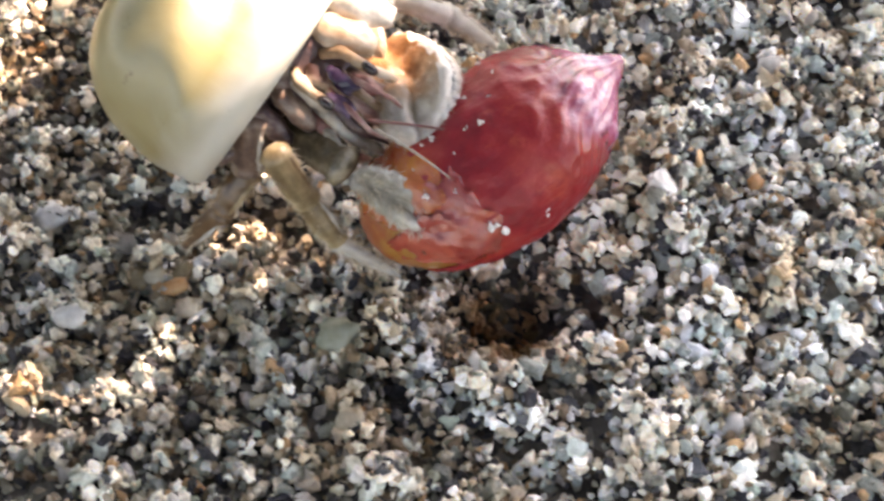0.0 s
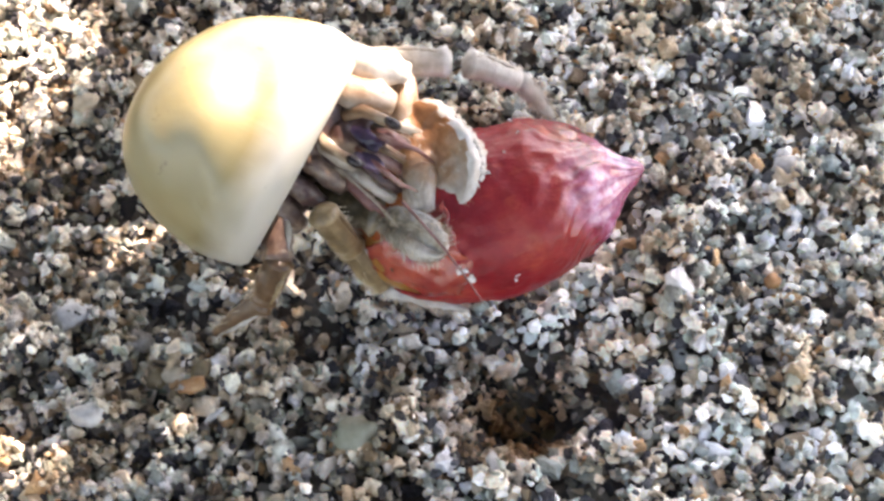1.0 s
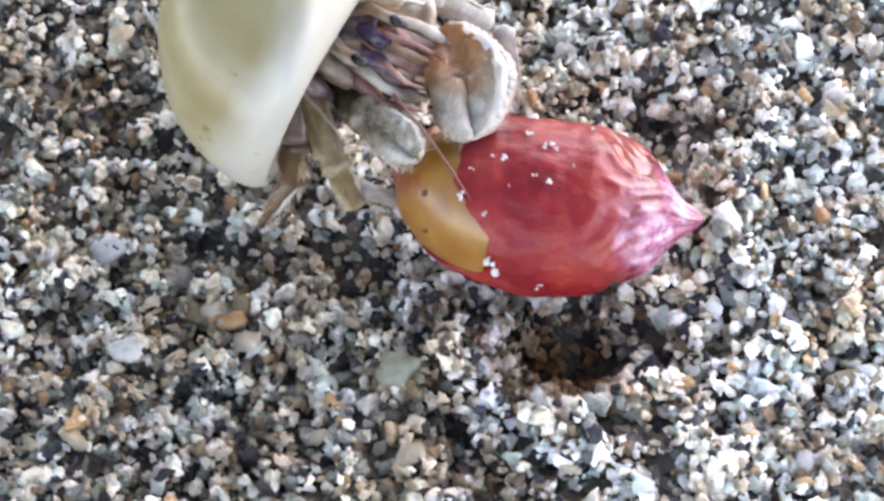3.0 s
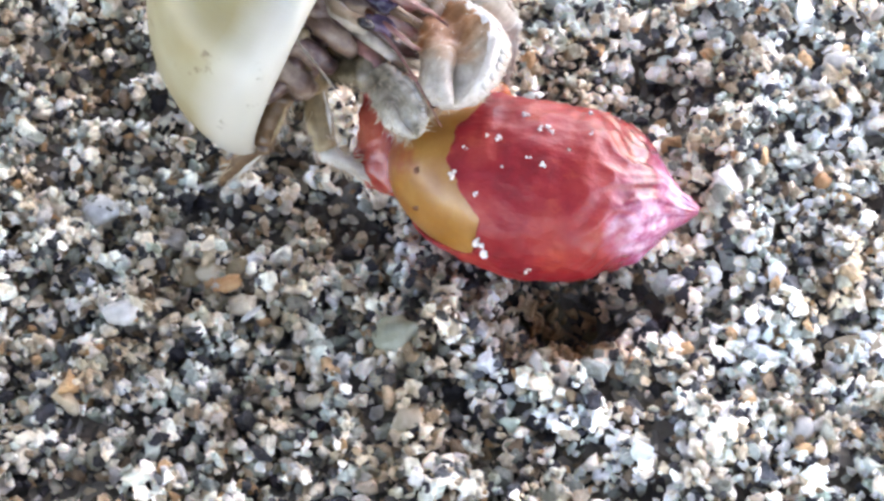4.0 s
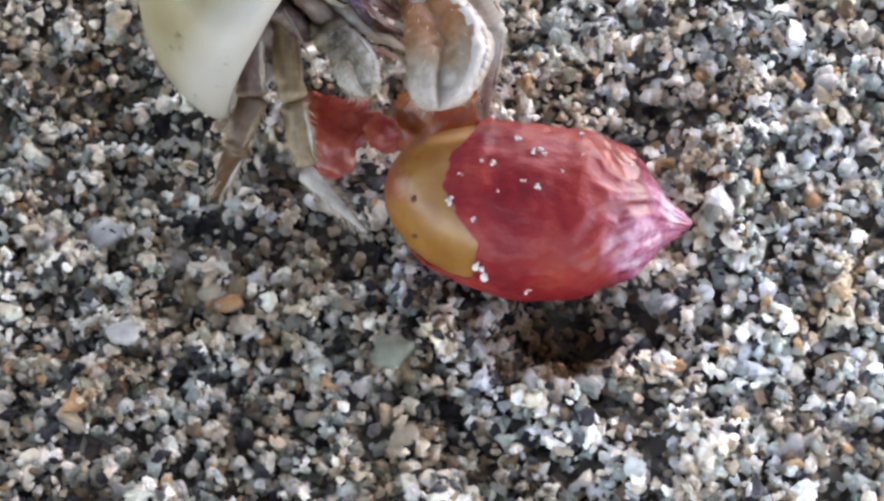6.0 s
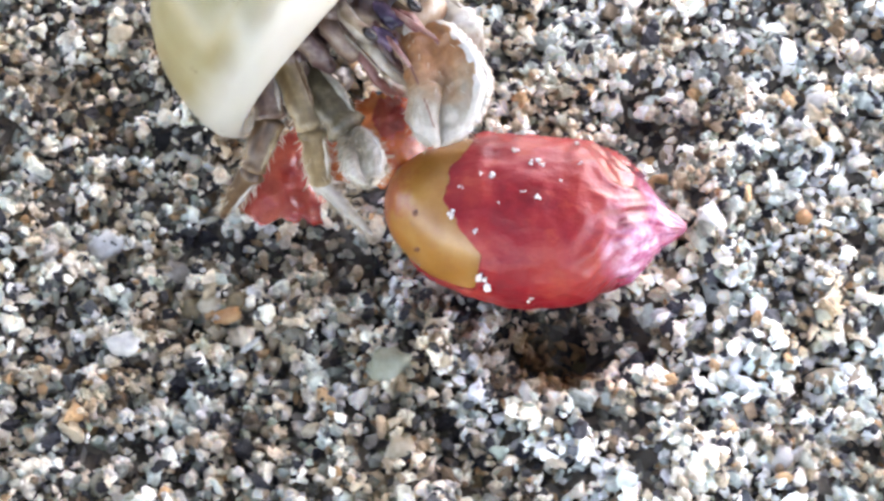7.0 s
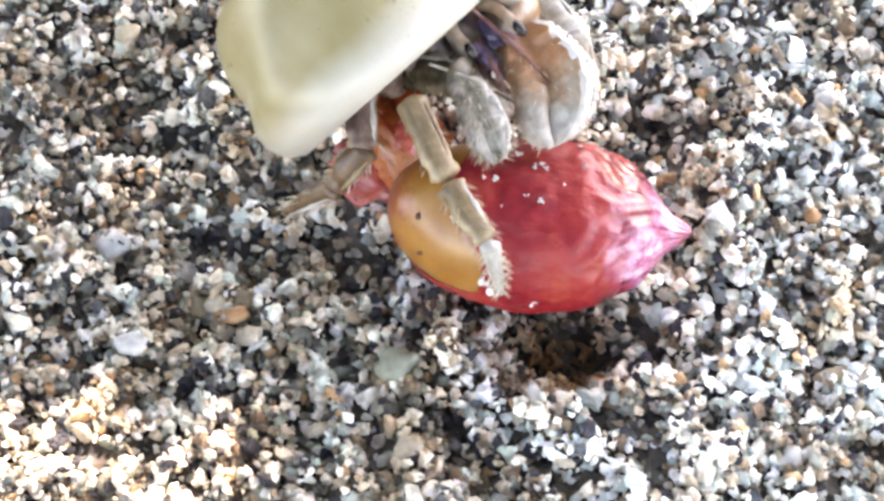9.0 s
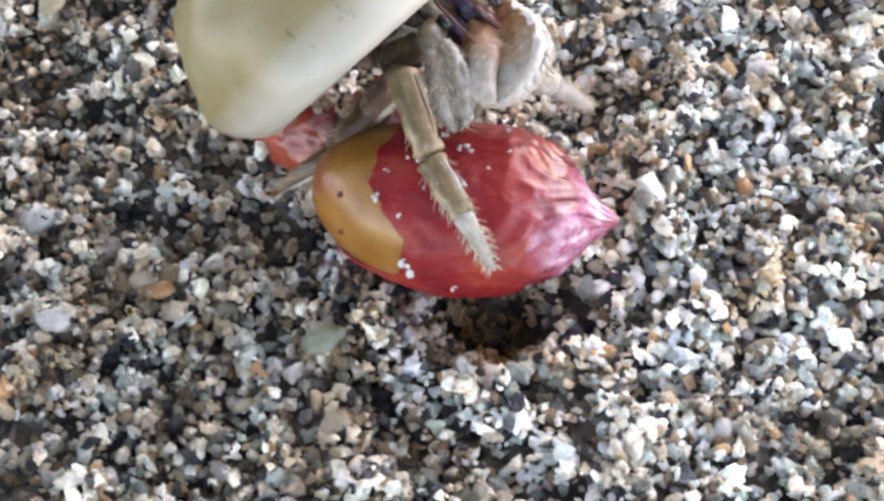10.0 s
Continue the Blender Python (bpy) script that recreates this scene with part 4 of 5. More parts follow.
SHELL_ROWS = [
    (0, -6.19, 1.95, 7.00, 35.0, 8, 65),
    (0.2, -6.19, 2.25, 7.00, 33.4, 8.0, 65.0),
    (0.5, -6.30, 2.75, 7.00, 31.0, 8, 65),
    (0.7, -5.89, 3.09, 7.00, 29.8, 7.6, 65.0),
    (1, -5.61, 3.29, 7.00, 28.0, 7, 65),
    (1.2, -6.59, 3.48, 7.00, 26.3, 5.8, 65.0),
    (1.5, -6.70, 3.94, 7.00, 23.7, 4, 65),
    (1.7, -6.80, 4.34, 7.00, 25.2, 3.2, 73.0),
    (2, -6.46, 3.80, 7.00, 27.5, 2, 85),
    (2.2, -6.70, 3.86, 7.00, 28.4, 2.0, 95.0),
    (2.5, -7.02, 3.71, 7.00, 29.7, 2, 110),
    (2.7, -6.58, 4.06, 7.00, 29.3, 1.7, 114.7),
    (4, -7.17, 3.93, 7.00, 27.0, 0, 145),
    (4.2, -6.42, 4.96, 7.00, 28.2, 0.0, 145.0),
    (4.5, -6.96, 4.30, 7.00, 30.0, 0, 145),
    (4.7, -7.08, 5.42, 7.00, 28.8, 0.0, 145.0),
    (5, -7.40, 5.45, 7.00, 27.0, 0, 145),
    (5.2, -7.49, 6.83, 7.00, 28.2, -0.4, 145.0),
    (5.5, -7.99, 6.85, 7.00, 30.0, -1, 145),
    (6.8, -7.37, 6.22, 7.00, 38.2, -0.1, 101.7),
    (7, -6.96, 5.94, 7.00, 39.5, 0, 95),
    (7.2, -6.51, 6.11, 7.00, 42.5, 0.0, 85.0),
    (7.5, -5.82, 5.16, 7.00, 47.0, 0, 70),
    (7.7, -6.23, 4.70, 7.00, 49.0, 0.8, 58.0),
    (8, -5.14, 3.99, 7.00, 52.0, 2, 40),
    (8.2, -5.28, 4.62, 7.00, 49.6, 2.0, 40.0),
    (8.5, -5.27, 4.32, 7.00, 46.0, 2, 40),
    (8.7, -4.52, 5.05, 7.00, 46.8, 3.2, 38.0),
    (9, -3.35, 4.15, 7.00, 48.0, 5, 35),
    (9.2, -3.17, 4.29, 7.00, 49.2, 6.2, 25.0),
    (9.5, -1.53, 3.72, 7.00, 51.0, 8, 10),
    (9.7, -2.43, 3.88, 7.00, 50.0, 6.4, 6.0),
    (10, -1.51, 3.31, 7.00, 48.6, 4, 0),
]
BODY_ROWS = [
    (0, -3.50, -1.30, 10.20, 35.0),
    (0.5, -3.11, -0.48, 10.20, 31.0),
    (1, -3.09, 0.92, 10.20, 28.0),
    (1.5, -5.21, 3.29, 10.20, 23.7),
    (2, -5.33, 1.60, 10.20, 27.5),
    (2.5, -5.53, 2.43, 10.20, 29.7),
    (4, -4.54, 2.51, 10.20, 27.0),
    (4.5, -4.20, 3.55, 10.20, 30.0),
    (5, -4.96, 4.88, 10.20, 27.0),
    (5.5, -5.58, 5.95, 10.20, 30.0),
    (7, -4.15, 4.40, 10.20, 39.5),
    (7.5, -3.53, 3.20, 10.20, 47.0),
    (8, -3.23, 1.88, 10.20, 52.0),
    (8.5, -3.14, 2.14, 10.20, 46.0),
    (9, 0.20, 3.42, 10.20, 48.0),
    (9.5, 3.13, 3.98, 10.20, 51.0),
    (10, 2.40, 3.34, 10.20, 48.6),
]
RED_ROWS = [
    (4, -3.49, 0.74, 3.50, 60, 20, 20),
    (4.5, -3.23, 2.14, 4.50, 40, 0, 58),
    (5, -3.21, 3.04, 4.00, 75, 0, 62),
    (5.5, -4.71, 4.22, 2.50, 22, 20, 0),
    (7, -8.66, 1.84, 2.00, 100, 0, 0),
    (7.5, -8.20, 1.61, 2.00, 112, 0, 0),
    (8, -7.61, 1.52, 2.00, 122, 50, 0),
    (8.5, -7.56, 1.84, 2.00, 122, 50, 0),
    (9, -4.29, 2.74, 2.50, 100, 0, 20),
    (9.5, -4.33, 2.48, 1.50, 10, 35, 0),
    (10, -4.57, 1.97, 1.20, -5, 35, 0),
]
ORANGE_ROWS = [
    (4, 0.20, 2.00, 4.50, 0, -55, 0),
    (4.5, 0.25, 2.06, 4.50, 0, -55, 0),
    (5, 1.09, 2.35, 4.50, 0, -55, 0),
    (5.5, 0.43, 2.67, 4.50, -5, 0, 0),
    (7, -3.74, 2.26, 4.50, 80, 0, 25),
    (7.5, -1.68, 1.98, 4.80, 0, 0, 0),
    (8, -1.67, 1.46, 4.80, 0, 0, 0),
    (8.5, -2.27, 1.85, 4.80, 0, 0, 0),
    (9, -2.74, 1.81, 4.50, -20, 0, 0),
    (9.5, -1.20, 1.93, 4.50, -30, -20, 0),
    (10, -0.36, 1.49, 4.50, -30, -20, 0),
]
BIT_ROWS = [
    (4, -2.82, 0.83, 5.00, 20, 0, 0),
    (4.5, -2.76, 1.47, 6.50, 20, 0, 0),
    (5, -3.49, 2.82, 5.00, 40, 0, 0),
    (5.5, -3.89, 1.77, 4.00, 30, 0, 0),
    (7, -3.23, 2.70, 6.00, 80, 0, 0),
    (7.5, -3.40, 1.73, 7.50, 50, 0, 0),
    (8, -3.34, 0.46, 8.00, 20, 0, 0),
    (8.5, -3.43, 0.72, 8.00, 60, 0, 0),
    (9, -2.34, 0.63, 7.00, 0, 0, 0),
    (9.5, 0.42, 1.71, 6.00, 0, 0, 0),
    (10, -0.07, 1.00, 6.00, 0, 0, 0),
]
JOINTS = [
    ("leg_a", [
        (0, (-7.10, -1.49, 7.11), (-7.21, -1.97, 5.47), (-8.63, -2.98, 3.61), (-10.70, -3.10, 0.40)),
        (0.5, (-6.73, -1.05, 6.92), (-6.80, -1.85, 5.40), (-7.86, -2.58, 3.14), (-10.87, -3.38, 0.76)),
        (1, (-6.76, -0.06, 6.41), (-6.60, -1.69, 5.78), (-7.53, -2.39, 3.43), (-10.20, -2.59, 0.61)),
        (1.5, (-8.03, 1.80, 6.60), (-7.99, 0.11, 5.92), (-8.55, -0.74, 3.54), (-10.69, -1.23, 0.40)),
        (2, (-8.00, 1.17, 6.25), (-8.20, -0.53, 5.94), (-8.98, -1.80, 3.79), (-10.62, -2.57, 0.40)),
        (2.5, (-8.37, 1.82, 6.33), (-8.57, 0.09, 6.06), (-8.75, -0.25, 3.49), (-10.56, -1.66, 0.40)),
        (4, (-8.94, 3.48, 6.80), (-8.55, 1.75, 5.67), (-9.44, 0.72, 3.46), (-11.74, 0.14, 0.41)),
        (4.5, (-8.47, 3.20, 6.82), (-8.21, 1.44, 5.68), (-9.34, 0.21, 3.72), (-11.24, 0.27, 0.40)),
        (5, (-8.78, 4.52, 6.98), (-8.54, 2.36, 5.43), (-9.39, 0.37, 3.83), (-11.17, 0.34, 0.41)),
        (5.5, (-9.64, 5.06, 6.79), (-9.52, 3.19, 5.49), (-10.50, 1.32, 3.95), (-11.87, 0.80, 0.40)),
        (7, (-9.22, 4.12, 6.49), (-8.94, 2.65, 5.53), (-9.93, 0.85, 3.81), (-11.68, 0.30, 0.41)),
        (7.5, (-8.51, 2.99, 6.47), (-8.30, 1.42, 5.67), (-9.46, 0.14, 3.70), (-11.48, 0.37, 0.42)),
        (8, (-7.48, 2.15, 6.61), (-7.24, 0.54, 5.68), (-8.21, -0.15, 3.36), (-10.86, -0.13, 0.52)),
        (8.5, (-7.56, 1.85, 7.06), (-7.26, 1.13, 5.56), (-8.16, 0.31, 3.31), (-10.68, 0.59, 0.41)),
        (9, (-4.87, 1.76, 7.42), (-4.72, 0.28, 6.56), (-6.25, -0.41, 4.46), (-8.89, -0.23, 1.63)),
        (9.5, (-2.21, 1.15, 7.23), (-2.75, -0.37, 5.96), (-5.42, -1.27, 4.68), (-8.81, -1.17, 2.52)),
        (10, (-0.06, 1.10, 7.66), (-0.87, 1.25, 6.09), (-2.74, -0.20, 4.45), (-5.79, -0.87, 2.03)),
    ]),
    ("leg_b", [
        (0, (-5.30, -3.43, 7.98), (-4.43, -3.53, 5.26), (-3.07, -4.30, 2.99), (-0.18, -4.67, 0.39)),
        (0.5, (-4.98, -0.23, 5.93), (-3.34, -2.63, 5.77), (-1.82, -2.91, 3.19), (1.69, -3.51, 1.02)),
        (1, (-4.05, -0.87, 7.61), (-3.25, -0.44, 4.84), (-1.83, -0.94, 2.37), (2.67, -1.79, 1.40)),
        (1.5, (-6.21, 1.42, 7.14), (-5.63, 1.46, 4.24), (-4.48, -1.11, 3.71), (-1.60, -1.58, 0.82)),
        (2, (-6.99, 1.69, 5.96), (-6.06, -1.09, 6.31), (-4.90, -1.07, 3.61), (-2.60, -0.34, 0.40)),
        (2.5, (-7.07, 1.39, 5.80), (-6.17, -1.38, 6.16), (-5.26, -0.96, 3.36), (-2.52, 0.18, 0.58)),
        (4, (-7.59, 3.03, 7.41), (-7.09, 2.89, 4.54), (-6.45, 0.25, 3.25), (-3.25, -0.16, 0.72)),
        (4.5, (-7.39, 4.77, 6.06), (-6.65, 1.94, 5.66), (-6.15, -0.06, 3.44), (-3.09, -0.55, 0.74)),
        (5, (-8.03, 5.39, 6.94), (-7.19, 2.68, 5.20), (-6.46, 0.14, 3.45), (-3.62, 0.17, 0.53)),
        (5.5, (-8.36, 5.89, 6.59), (-7.92, 3.15, 5.32), (-7.13, 0.79, 3.52), (-3.23, -1.94, 1.35)),
        (7, (-8.05, 4.41, 7.25), (-6.85, 1.64, 5.81), (-6.59, 0.65, 3.17), (-4.11, -0.51, 0.39)),
        (7.5, (-6.78, 3.84, 6.71), (-6.11, 0.92, 6.08), (-5.82, -0.45, 3.64), (-3.71, -0.98, 0.39)),
        (8, (-5.85, 1.67, 7.52), (-5.07, -1.38, 5.98), (-4.70, -2.37, 3.40), (-2.35, -3.03, 0.39)),
        (8.5, (-6.44, 2.98, 6.19), (-5.31, 0.32, 5.59), (-5.06, -1.78, 3.43), (-2.51, -3.41, 0.67)),
        (9, (-2.04, -0.33, 9.72), (-0.75, -3.39, 9.28), (1.13, -6.30, 8.54), (1.75, -6.52, 4.69)),
        (9.5, (1.30, 0.18, 9.71), (2.42, -2.95, 8.90), (3.75, -5.92, 8.67), (4.93, -6.17, 4.93)),
        (10, (0.84, -0.31, 9.62), (1.84, -3.45, 8.90), (3.30, -6.35, 8.64), (4.74, -6.80, 5.02)),
    ]),
    ("claw_c", [
        (0, (-5.10, -0.45, 6.72), (-2.42, -3.22, 7.66), (1.76, -5.66, 6.54)),
        (0.5, (-5.83, 0.84, 5.76), (-2.68, -0.95, 7.02), (0.83, -2.84, 7.32)),
        (1, (-5.03, 2.25, 5.87), (-1.76, 0.34, 6.53), (0.99, -2.32, 7.69)),
        (1.5, (-5.69, 4.50, 5.15), (-4.12, 1.40, 6.70), (-1.63, -1.25, 8.24)),
        (2, (-7.35, 3.24, 5.63), (-4.79, 0.69, 6.92), (-1.99, -2.09, 7.58)),
        (2.5, (-7.09, 4.18, 5.11), (-5.31, 1.31, 6.83), (-2.83, -1.48, 8.14)),
        (4, (-6.18, 4.10, 5.12), (-4.09, 1.93, 7.44), (-2.15, -1.56, 7.60)),
        (4.5, (-6.31, 4.02, 5.73), (-4.50, 0.66, 6.14), (-2.14, -1.72, 8.26)),
        (5, (-6.78, 5.45, 5.77), (-5.73, 1.80, 6.44), (-3.17, -0.93, 7.83)),
        (5.5, (-7.07, 8.87, 5.45), (-6.13, 5.74, 7.44), (-4.17, 2.21, 7.30)),
        (7, (-7.22, 4.80, 6.51), (-5.02, 1.54, 6.22), (-3.93, -2.16, 7.45)),
        (7.5, (-6.35, 3.84, 7.16), (-4.21, 0.41, 6.70), (-1.90, -3.08, 6.52)),
        (8, (-5.64, 2.90, 6.73), (-3.20, -0.21, 7.08), (0.18, -2.78, 6.56)),
        (8.5, (-5.37, 3.94, 6.70), (-3.65, 0.37, 6.69), (-1.34, -3.03, 6.89)),
        (9, (-2.25, 4.10, 7.42), (-0.01, 2.04, 9.75), (1.54, -1.71, 8.62)),
        (9.5, (0.53, 1.66, 10.26), (2.53, 4.09, 8.35), (3.54, -0.17, 7.31)),
        (10, (0.18, 3.60, 7.13), (2.12, 2.29, 10.14), (3.12, -1.55, 8.56)),
    ]),
    ("claw_d", [
        (0, (-3.82, 2.95, 8.21), (-0.68, 3.37, 8.08), (1.13, -1.89, 8.62)),
        (0.5, (-3.92, 4.01, 9.09), (-0.87, 3.69, 9.30), (3.07, -0.46, 7.00)),
        (1, (-2.86, 5.65, 8.48), (-0.31, 4.86, 9.28), (1.39, -0.27, 7.18)),
        (1.5, (-3.64, 7.87, 9.64), (-0.67, 6.79, 9.49), (1.27, 1.50, 6.53)),
        (2, (-4.33, 6.23, 8.73), (-1.67, 5.14, 8.19), (-1.11, -0.50, 7.95)),
        (2.5, (-5.23, 6.06, 8.78), (-1.94, 5.87, 8.60), (0.28, 0.72, 7.67)),
        (4, (-3.25, 5.84, 7.61), (-0.90, 4.80, 8.13), (-0.05, -0.65, 8.92)),
        (4.5, (-2.65, 5.39, 8.92), (-0.19, 6.12, 8.03), (0.28, 0.45, 7.81)),
        (5, (-2.40, 7.72, 8.08), (-0.11, 6.38, 8.67), (1.45, 1.00, 7.98)),
        (5.5, (-2.82, 8.98, 8.12), (-0.77, 7.26, 8.72), (0.29, 1.76, 7.91)),
        (7, (-3.02, 7.81, 8.43), (-1.36, 5.69, 9.16), (-0.26, 0.36, 7.28)),
        (7.5, (-2.33, 6.63, 9.26), (-0.06, 4.85, 9.60), (0.76, -0.62, 6.63)),
        (8, (-1.95, 5.25, 8.50), (-0.40, 3.17, 9.50), (-0.22, -2.16, 7.01)),
        (8.5, (-2.43, 6.20, 8.79), (-0.19, 4.70, 9.64), (1.40, -0.50, 6.84)),
        (9, (0.95, 6.93, 8.82), (2.76, 5.10, 9.85), (4.57, -0.15, 7.98)),
        (9.5, (3.39, 6.87, 8.05), (5.16, 5.41, 9.45), (5.66, -0.20, 8.94)),
        (10, (2.85, 6.34, 7.70), (4.64, 4.94, 9.05), (5.25, -0.60, 9.62)),
    ]),
    ("leg_e", [
        (0, (-3.38, 5.75, 7.57), (-0.43, 6.60, 7.78), (2.29, 6.61, 6.03), (4.68, 7.87, 2.06)),
        (0.5, (-2.67, 7.11, 8.58), (2.21, 6.24, 7.96), (4.97, 5.34, 6.23), (7.54, 4.45, 2.23)),
        (1, (-2.39, 8.37, 8.11), (2.26, 8.37, 8.12), (4.95, 8.59, 6.31), (6.91, 9.43, 2.03)),
        (1.5, (-4.00, 11.30, 7.47), (-1.29, 9.99, 8.37), (0.91, 10.05, 6.12), (1.91, 10.41, 1.50)),
        (2, (-4.24, 9.46, 6.46), (-1.98, 9.08, 8.41), (1.02, 8.21, 6.68), (1.62, 6.80, 2.11)),
        (2.5, (-5.04, 7.74, 7.97), (-2.65, 9.62, 7.61), (0.91, 8.39, 6.32), (2.10, 6.43, 2.06)),
        (4, (-0.62, 7.16, 6.83), (0.76, 5.33, 8.91), (2.18, 5.72, 6.14), (2.09, 5.18, 1.43)),
        (4.5, (0.38, 8.39, 7.13), (1.62, 6.21, 8.98), (2.68, 6.18, 6.06), (2.48, 5.57, 1.38)),
        (5, (0.02, 9.17, 7.60), (1.89, 6.76, 8.42), (2.71, 4.84, 6.10), (2.45, 4.89, 1.38)),
        (5.5, (-1.21, 9.76, 7.40), (0.97, 7.79, 8.50), (2.37, 7.61, 5.71), (2.19, 4.55, 1.92)),
        (7, (-1.39, 8.31, 7.85), (0.51, 5.96, 8.85), (0.84, 5.75, 5.81), (0.08, 5.48, 1.18)),
        (7.5, (0.53, 8.44, 7.51), (2.51, 6.36, 8.80), (3.64, 6.03, 5.94), (3.65, 4.87, 1.37)),
        (8, (1.05, 7.43, 7.12), (2.39, 5.30, 8.93), (3.51, 5.23, 6.03), (3.54, 5.29, 1.30)),
        (8.5, (0.84, 8.41, 7.15), (2.64, 6.43, 8.75), (3.99, 5.87, 6.00), (3.53, 4.75, 1.42)),
        (9, (3.72, 8.25, 7.87), (5.22, 5.56, 8.66), (5.93, 4.69, 5.83), (6.01, 5.31, 1.16)),
        (9.5, (5.87, 7.66, 7.72), (6.77, 4.80, 8.74), (7.08, 4.02, 5.80), (7.53, 3.60, 1.14)),
        (10, (5.52, 4.86, 7.24), (6.16, 2.03, 8.39), (7.68, 2.96, 5.79), (10.12, 4.25, 1.89)),
    ]),
    ("antenna", [
        (0, (-0.64, -1.69, 9.00), (3.65, -2.33, 8.60)),
        (0.5, (0.32, -1.19, 9.00), (4.36, -3.65, 8.60)),
        (1, (-1.19, 0.05, 9.00), (3.06, -6.31, 8.60)),
        (1.5, (-4.04, 2.66, 9.00), (-1.15, 1.66, 8.60)),
        (2, (-3.66, 0.81, 9.00), (-0.08, -6.87, 8.60)),
        (2.5, (-3.82, 1.33, 9.00), (0.16, -6.20, 8.60)),
        (4, (-3.43, 2.19, 9.00), (-2.03, -0.29, 8.60)),
        (4.5, (-2.82, 3.85, 9.00), (-0.83, -4.04, 8.60)),
        (5, (-3.18, 1.85, 9.00), (-1.99, -1.16, 8.60)),
        (5.5, (-3.79, 5.35, 9.00), (-1.27, 2.87, 8.60)),
        (7, (-2.81, 4.62, 9.00), (-1.72, 1.81, 8.60)),
        (7.5, (-1.09, 0.57, 9.00), (0.40, -2.88, 8.60)),
        (8, (-2.07, 1.91, 9.00), (-0.22, -2.16, 8.60)),
        (8.5, (-2.40, 2.56, 9.00), (-1.10, -0.32, 8.60)),
        (9, (1.95, 3.82, 10.00), (2.86, 2.99, 9.60)),
        (9.5, (3.53, 3.81, 10.00), (4.81, 2.49, 9.60)),
        (10, (3.27, 2.73, 10.00), (4.78, 0.81, 9.60)),
    ]),
    ("feeler", [
        (0, (-1.40, -1.84, 9.00), (2.11, -4.55, 8.80)),
        (0.5, (-1.48, -0.42, 9.00), (2.53, -7.27, 8.80)),
        (1, (-3.79, 1.31, 9.00), (-1.18, -1.68, 8.80)),
        (1.5, (-7.05, 1.38, 9.00), (-5.20, -1.00, 8.80)),
        (2, (-1.59, -1.67, 9.00), (0.91, -4.24, 8.80)),
        (2.5, (-7.78, 1.49, 9.00), (-5.47, -1.47, 8.80)),
        (4, (-7.72, 2.47, 9.00), (-5.88, -0.16, 8.80)),
        (4.5, (-7.28, 2.54, 9.00), (-6.44, -0.14, 8.80)),
        (5, (-7.63, 3.63, 9.00), (-6.06, -0.21, 8.80)),
        (5.5, (-8.49, 4.69, 9.00), (-7.46, 2.23, 8.80)),
        (7, (-5.49, 5.34, 9.00), (-3.31, 2.62, 8.80)),
        (7.5, (-4.54, 3.62, 9.00), (-2.40, 1.66, 8.80)),
        (8, (-4.14, 2.30, 9.00), (-2.26, 0.28, 8.80)),
        (8.5, (-5.38, 1.97, 9.00), (-3.66, -0.63, 8.80)),
        (9, (-0.65, 2.17, 10.00), (1.15, 1.37, 9.80)),
        (9.5, (1.44, 2.82, 10.00), (4.14, 2.02, 9.80)),
        (10, (1.23, 2.72, 10.00), (3.26, 1.60, 9.80)),
    ]),
]
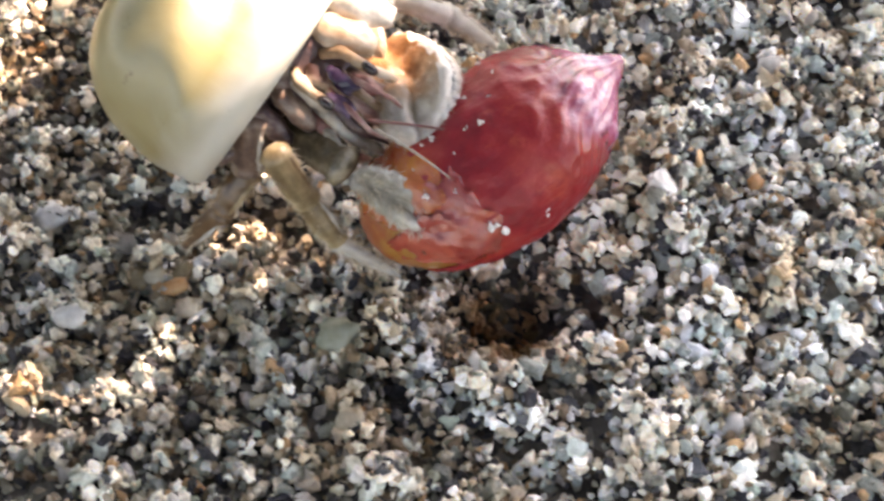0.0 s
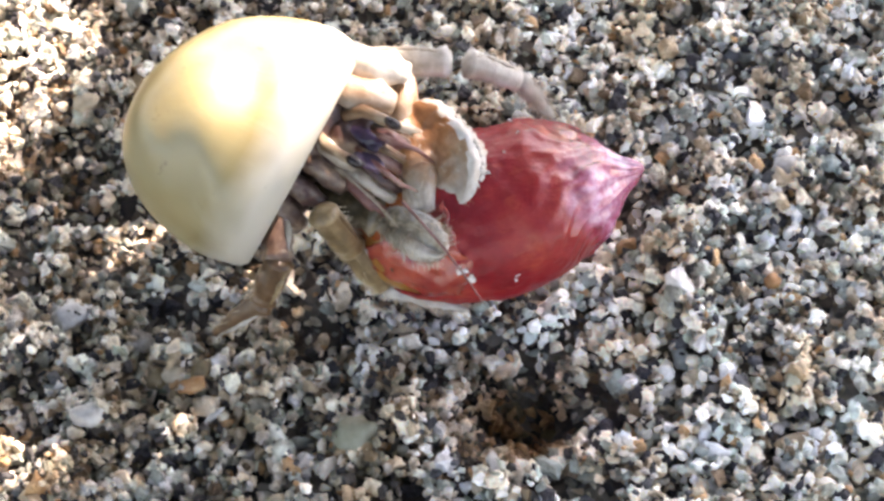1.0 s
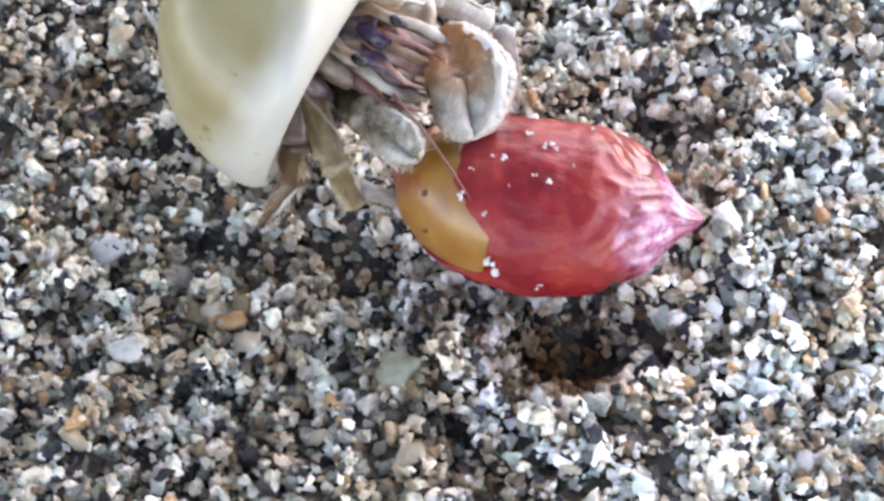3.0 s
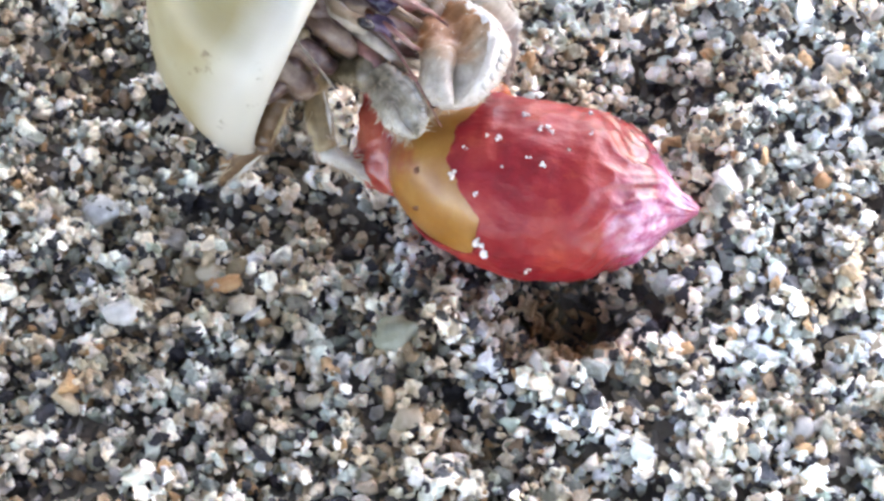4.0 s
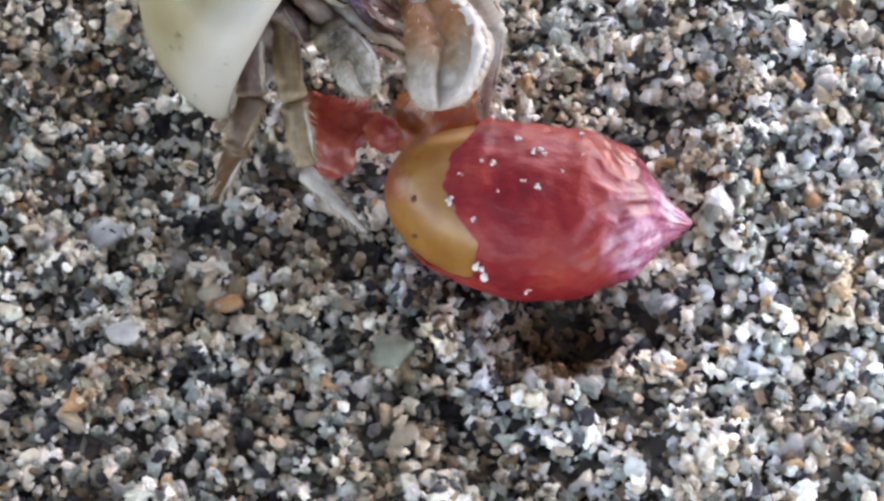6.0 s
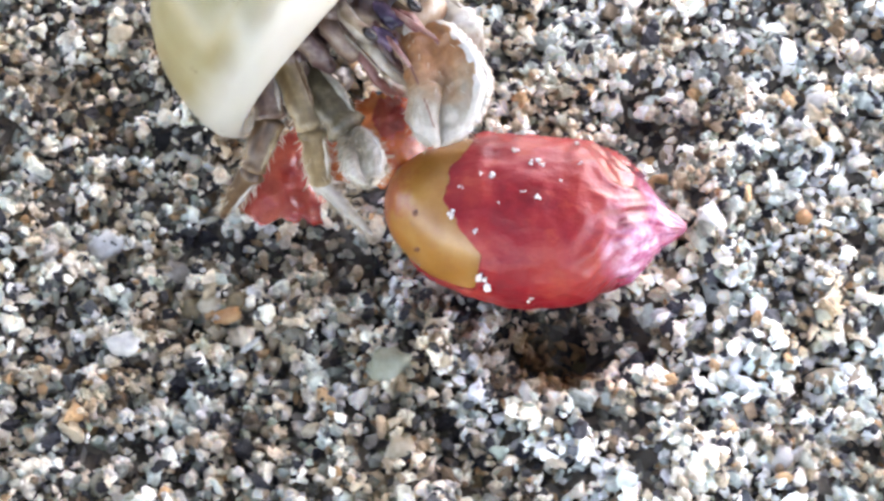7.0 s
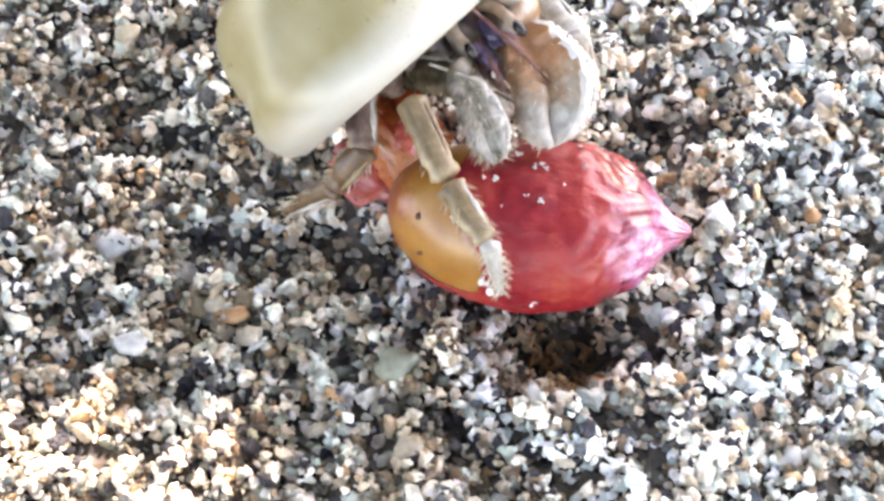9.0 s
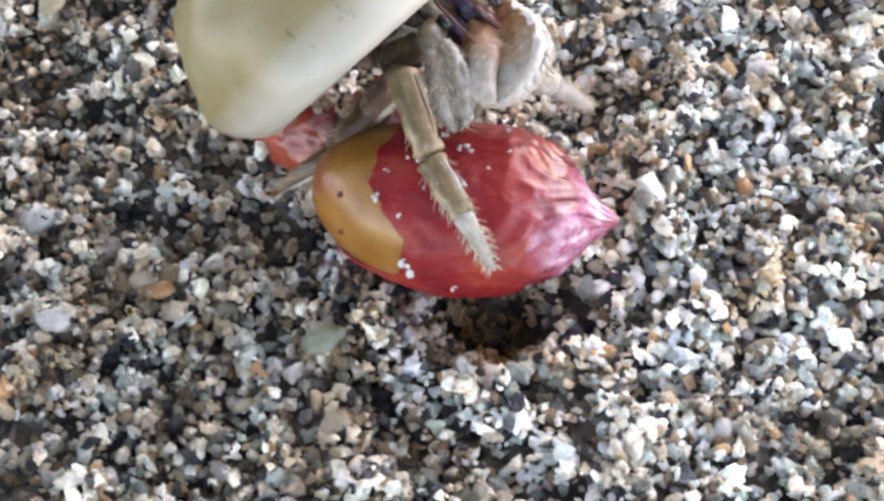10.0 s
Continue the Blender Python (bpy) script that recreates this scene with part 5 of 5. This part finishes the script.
# shifts of the added branch that bring the sun patches in and out
SHADE_ROWS = [
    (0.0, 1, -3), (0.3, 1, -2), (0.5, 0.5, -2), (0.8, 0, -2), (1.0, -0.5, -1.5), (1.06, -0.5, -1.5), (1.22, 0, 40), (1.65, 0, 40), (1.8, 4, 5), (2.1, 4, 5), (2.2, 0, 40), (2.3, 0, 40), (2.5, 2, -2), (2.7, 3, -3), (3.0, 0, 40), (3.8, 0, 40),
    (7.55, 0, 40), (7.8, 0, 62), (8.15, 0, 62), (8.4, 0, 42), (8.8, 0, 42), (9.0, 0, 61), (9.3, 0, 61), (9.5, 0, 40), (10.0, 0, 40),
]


def facing(x, y, z, turn):
    """A pose at (x, y, z) mm whose local z looks back along a view 58 degrees down and whose local y leans to the right of its upright by turn."""
    return pose(x * MM, y * MM, z * MM) @ pose(0, 0, 0, 32, 0, 0) @ pose(0, 0, 0, 0, 0, -turn)


def between(a, b):
    """A pose midway between two joints, local x from a to b, local z as far up as may be."""
    a, b = Vector(a) * MM, Vector(b) * MM
    x = (b - a).normalized()
    y = Vector((0, -0.5, 0.86)).cross(x).normalized()
    z = x.cross(y)
    m = Matrix((x, y, z)).transposed().to_4x4()
    m.translation = (a + b) / 2
    return m


def motions():
    lies = [(t, pose(x * MM, y * MM, z * MM, roll, -pitch, yaw)) for t, x, y, z, yaw, pitch, roll in NUT_ROWS]
    walk(nut, lies)
    carried = {t: facing(x, y, z, turn) @ pose(0, 0, 0, 0, tilt, 0) @ pose(0, 0, 0, -roll, 0, 0) for t, x, y, z, turn, tilt, roll in SHELL_ROWS}
    walk(crab, list(carried.items()))
    walk(body, [(t, carried[t].inverted() @ facing(x, y, z, turn)) for t, x, y, z, turn in BODY_ROWS])
    for name, rows in JOINTS:
        for k, piece in enumerate(APPENDAGES[name]):
            walk(piece, [(row[0], carried[row[0]].inverted() @ between(row[k + 1], row[k + 2])) for row in rows])
    for scrap, seat, flat, rows in ((scrap_red, red_seat, red_flat, RED_ROWS), (scrap_orange, orange_seat, orange_flat, ORANGE_ROWS), (scrap_bit, bit_seat, bit_flat, BIT_ROWS)):
        torn = [(t, facing(x, y, z, turn) @ pose(0, 0, 0, rx, ry, 0) @ pose(0, 0, 0, flat, 0, 0)) for t, x, y, z, turn, rx, ry in rows]
        walk(scrap, [(t, m @ Matrix.Translation(seat)) for t, m in lies if t < 2.6] + torn)
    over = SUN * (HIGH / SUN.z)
    walk(branch, [(t, pose((over.x + x) * MM, (over.y + y) * MM, HIGH * MM)) for t, x, y in SHADE_ROWS])


motions()
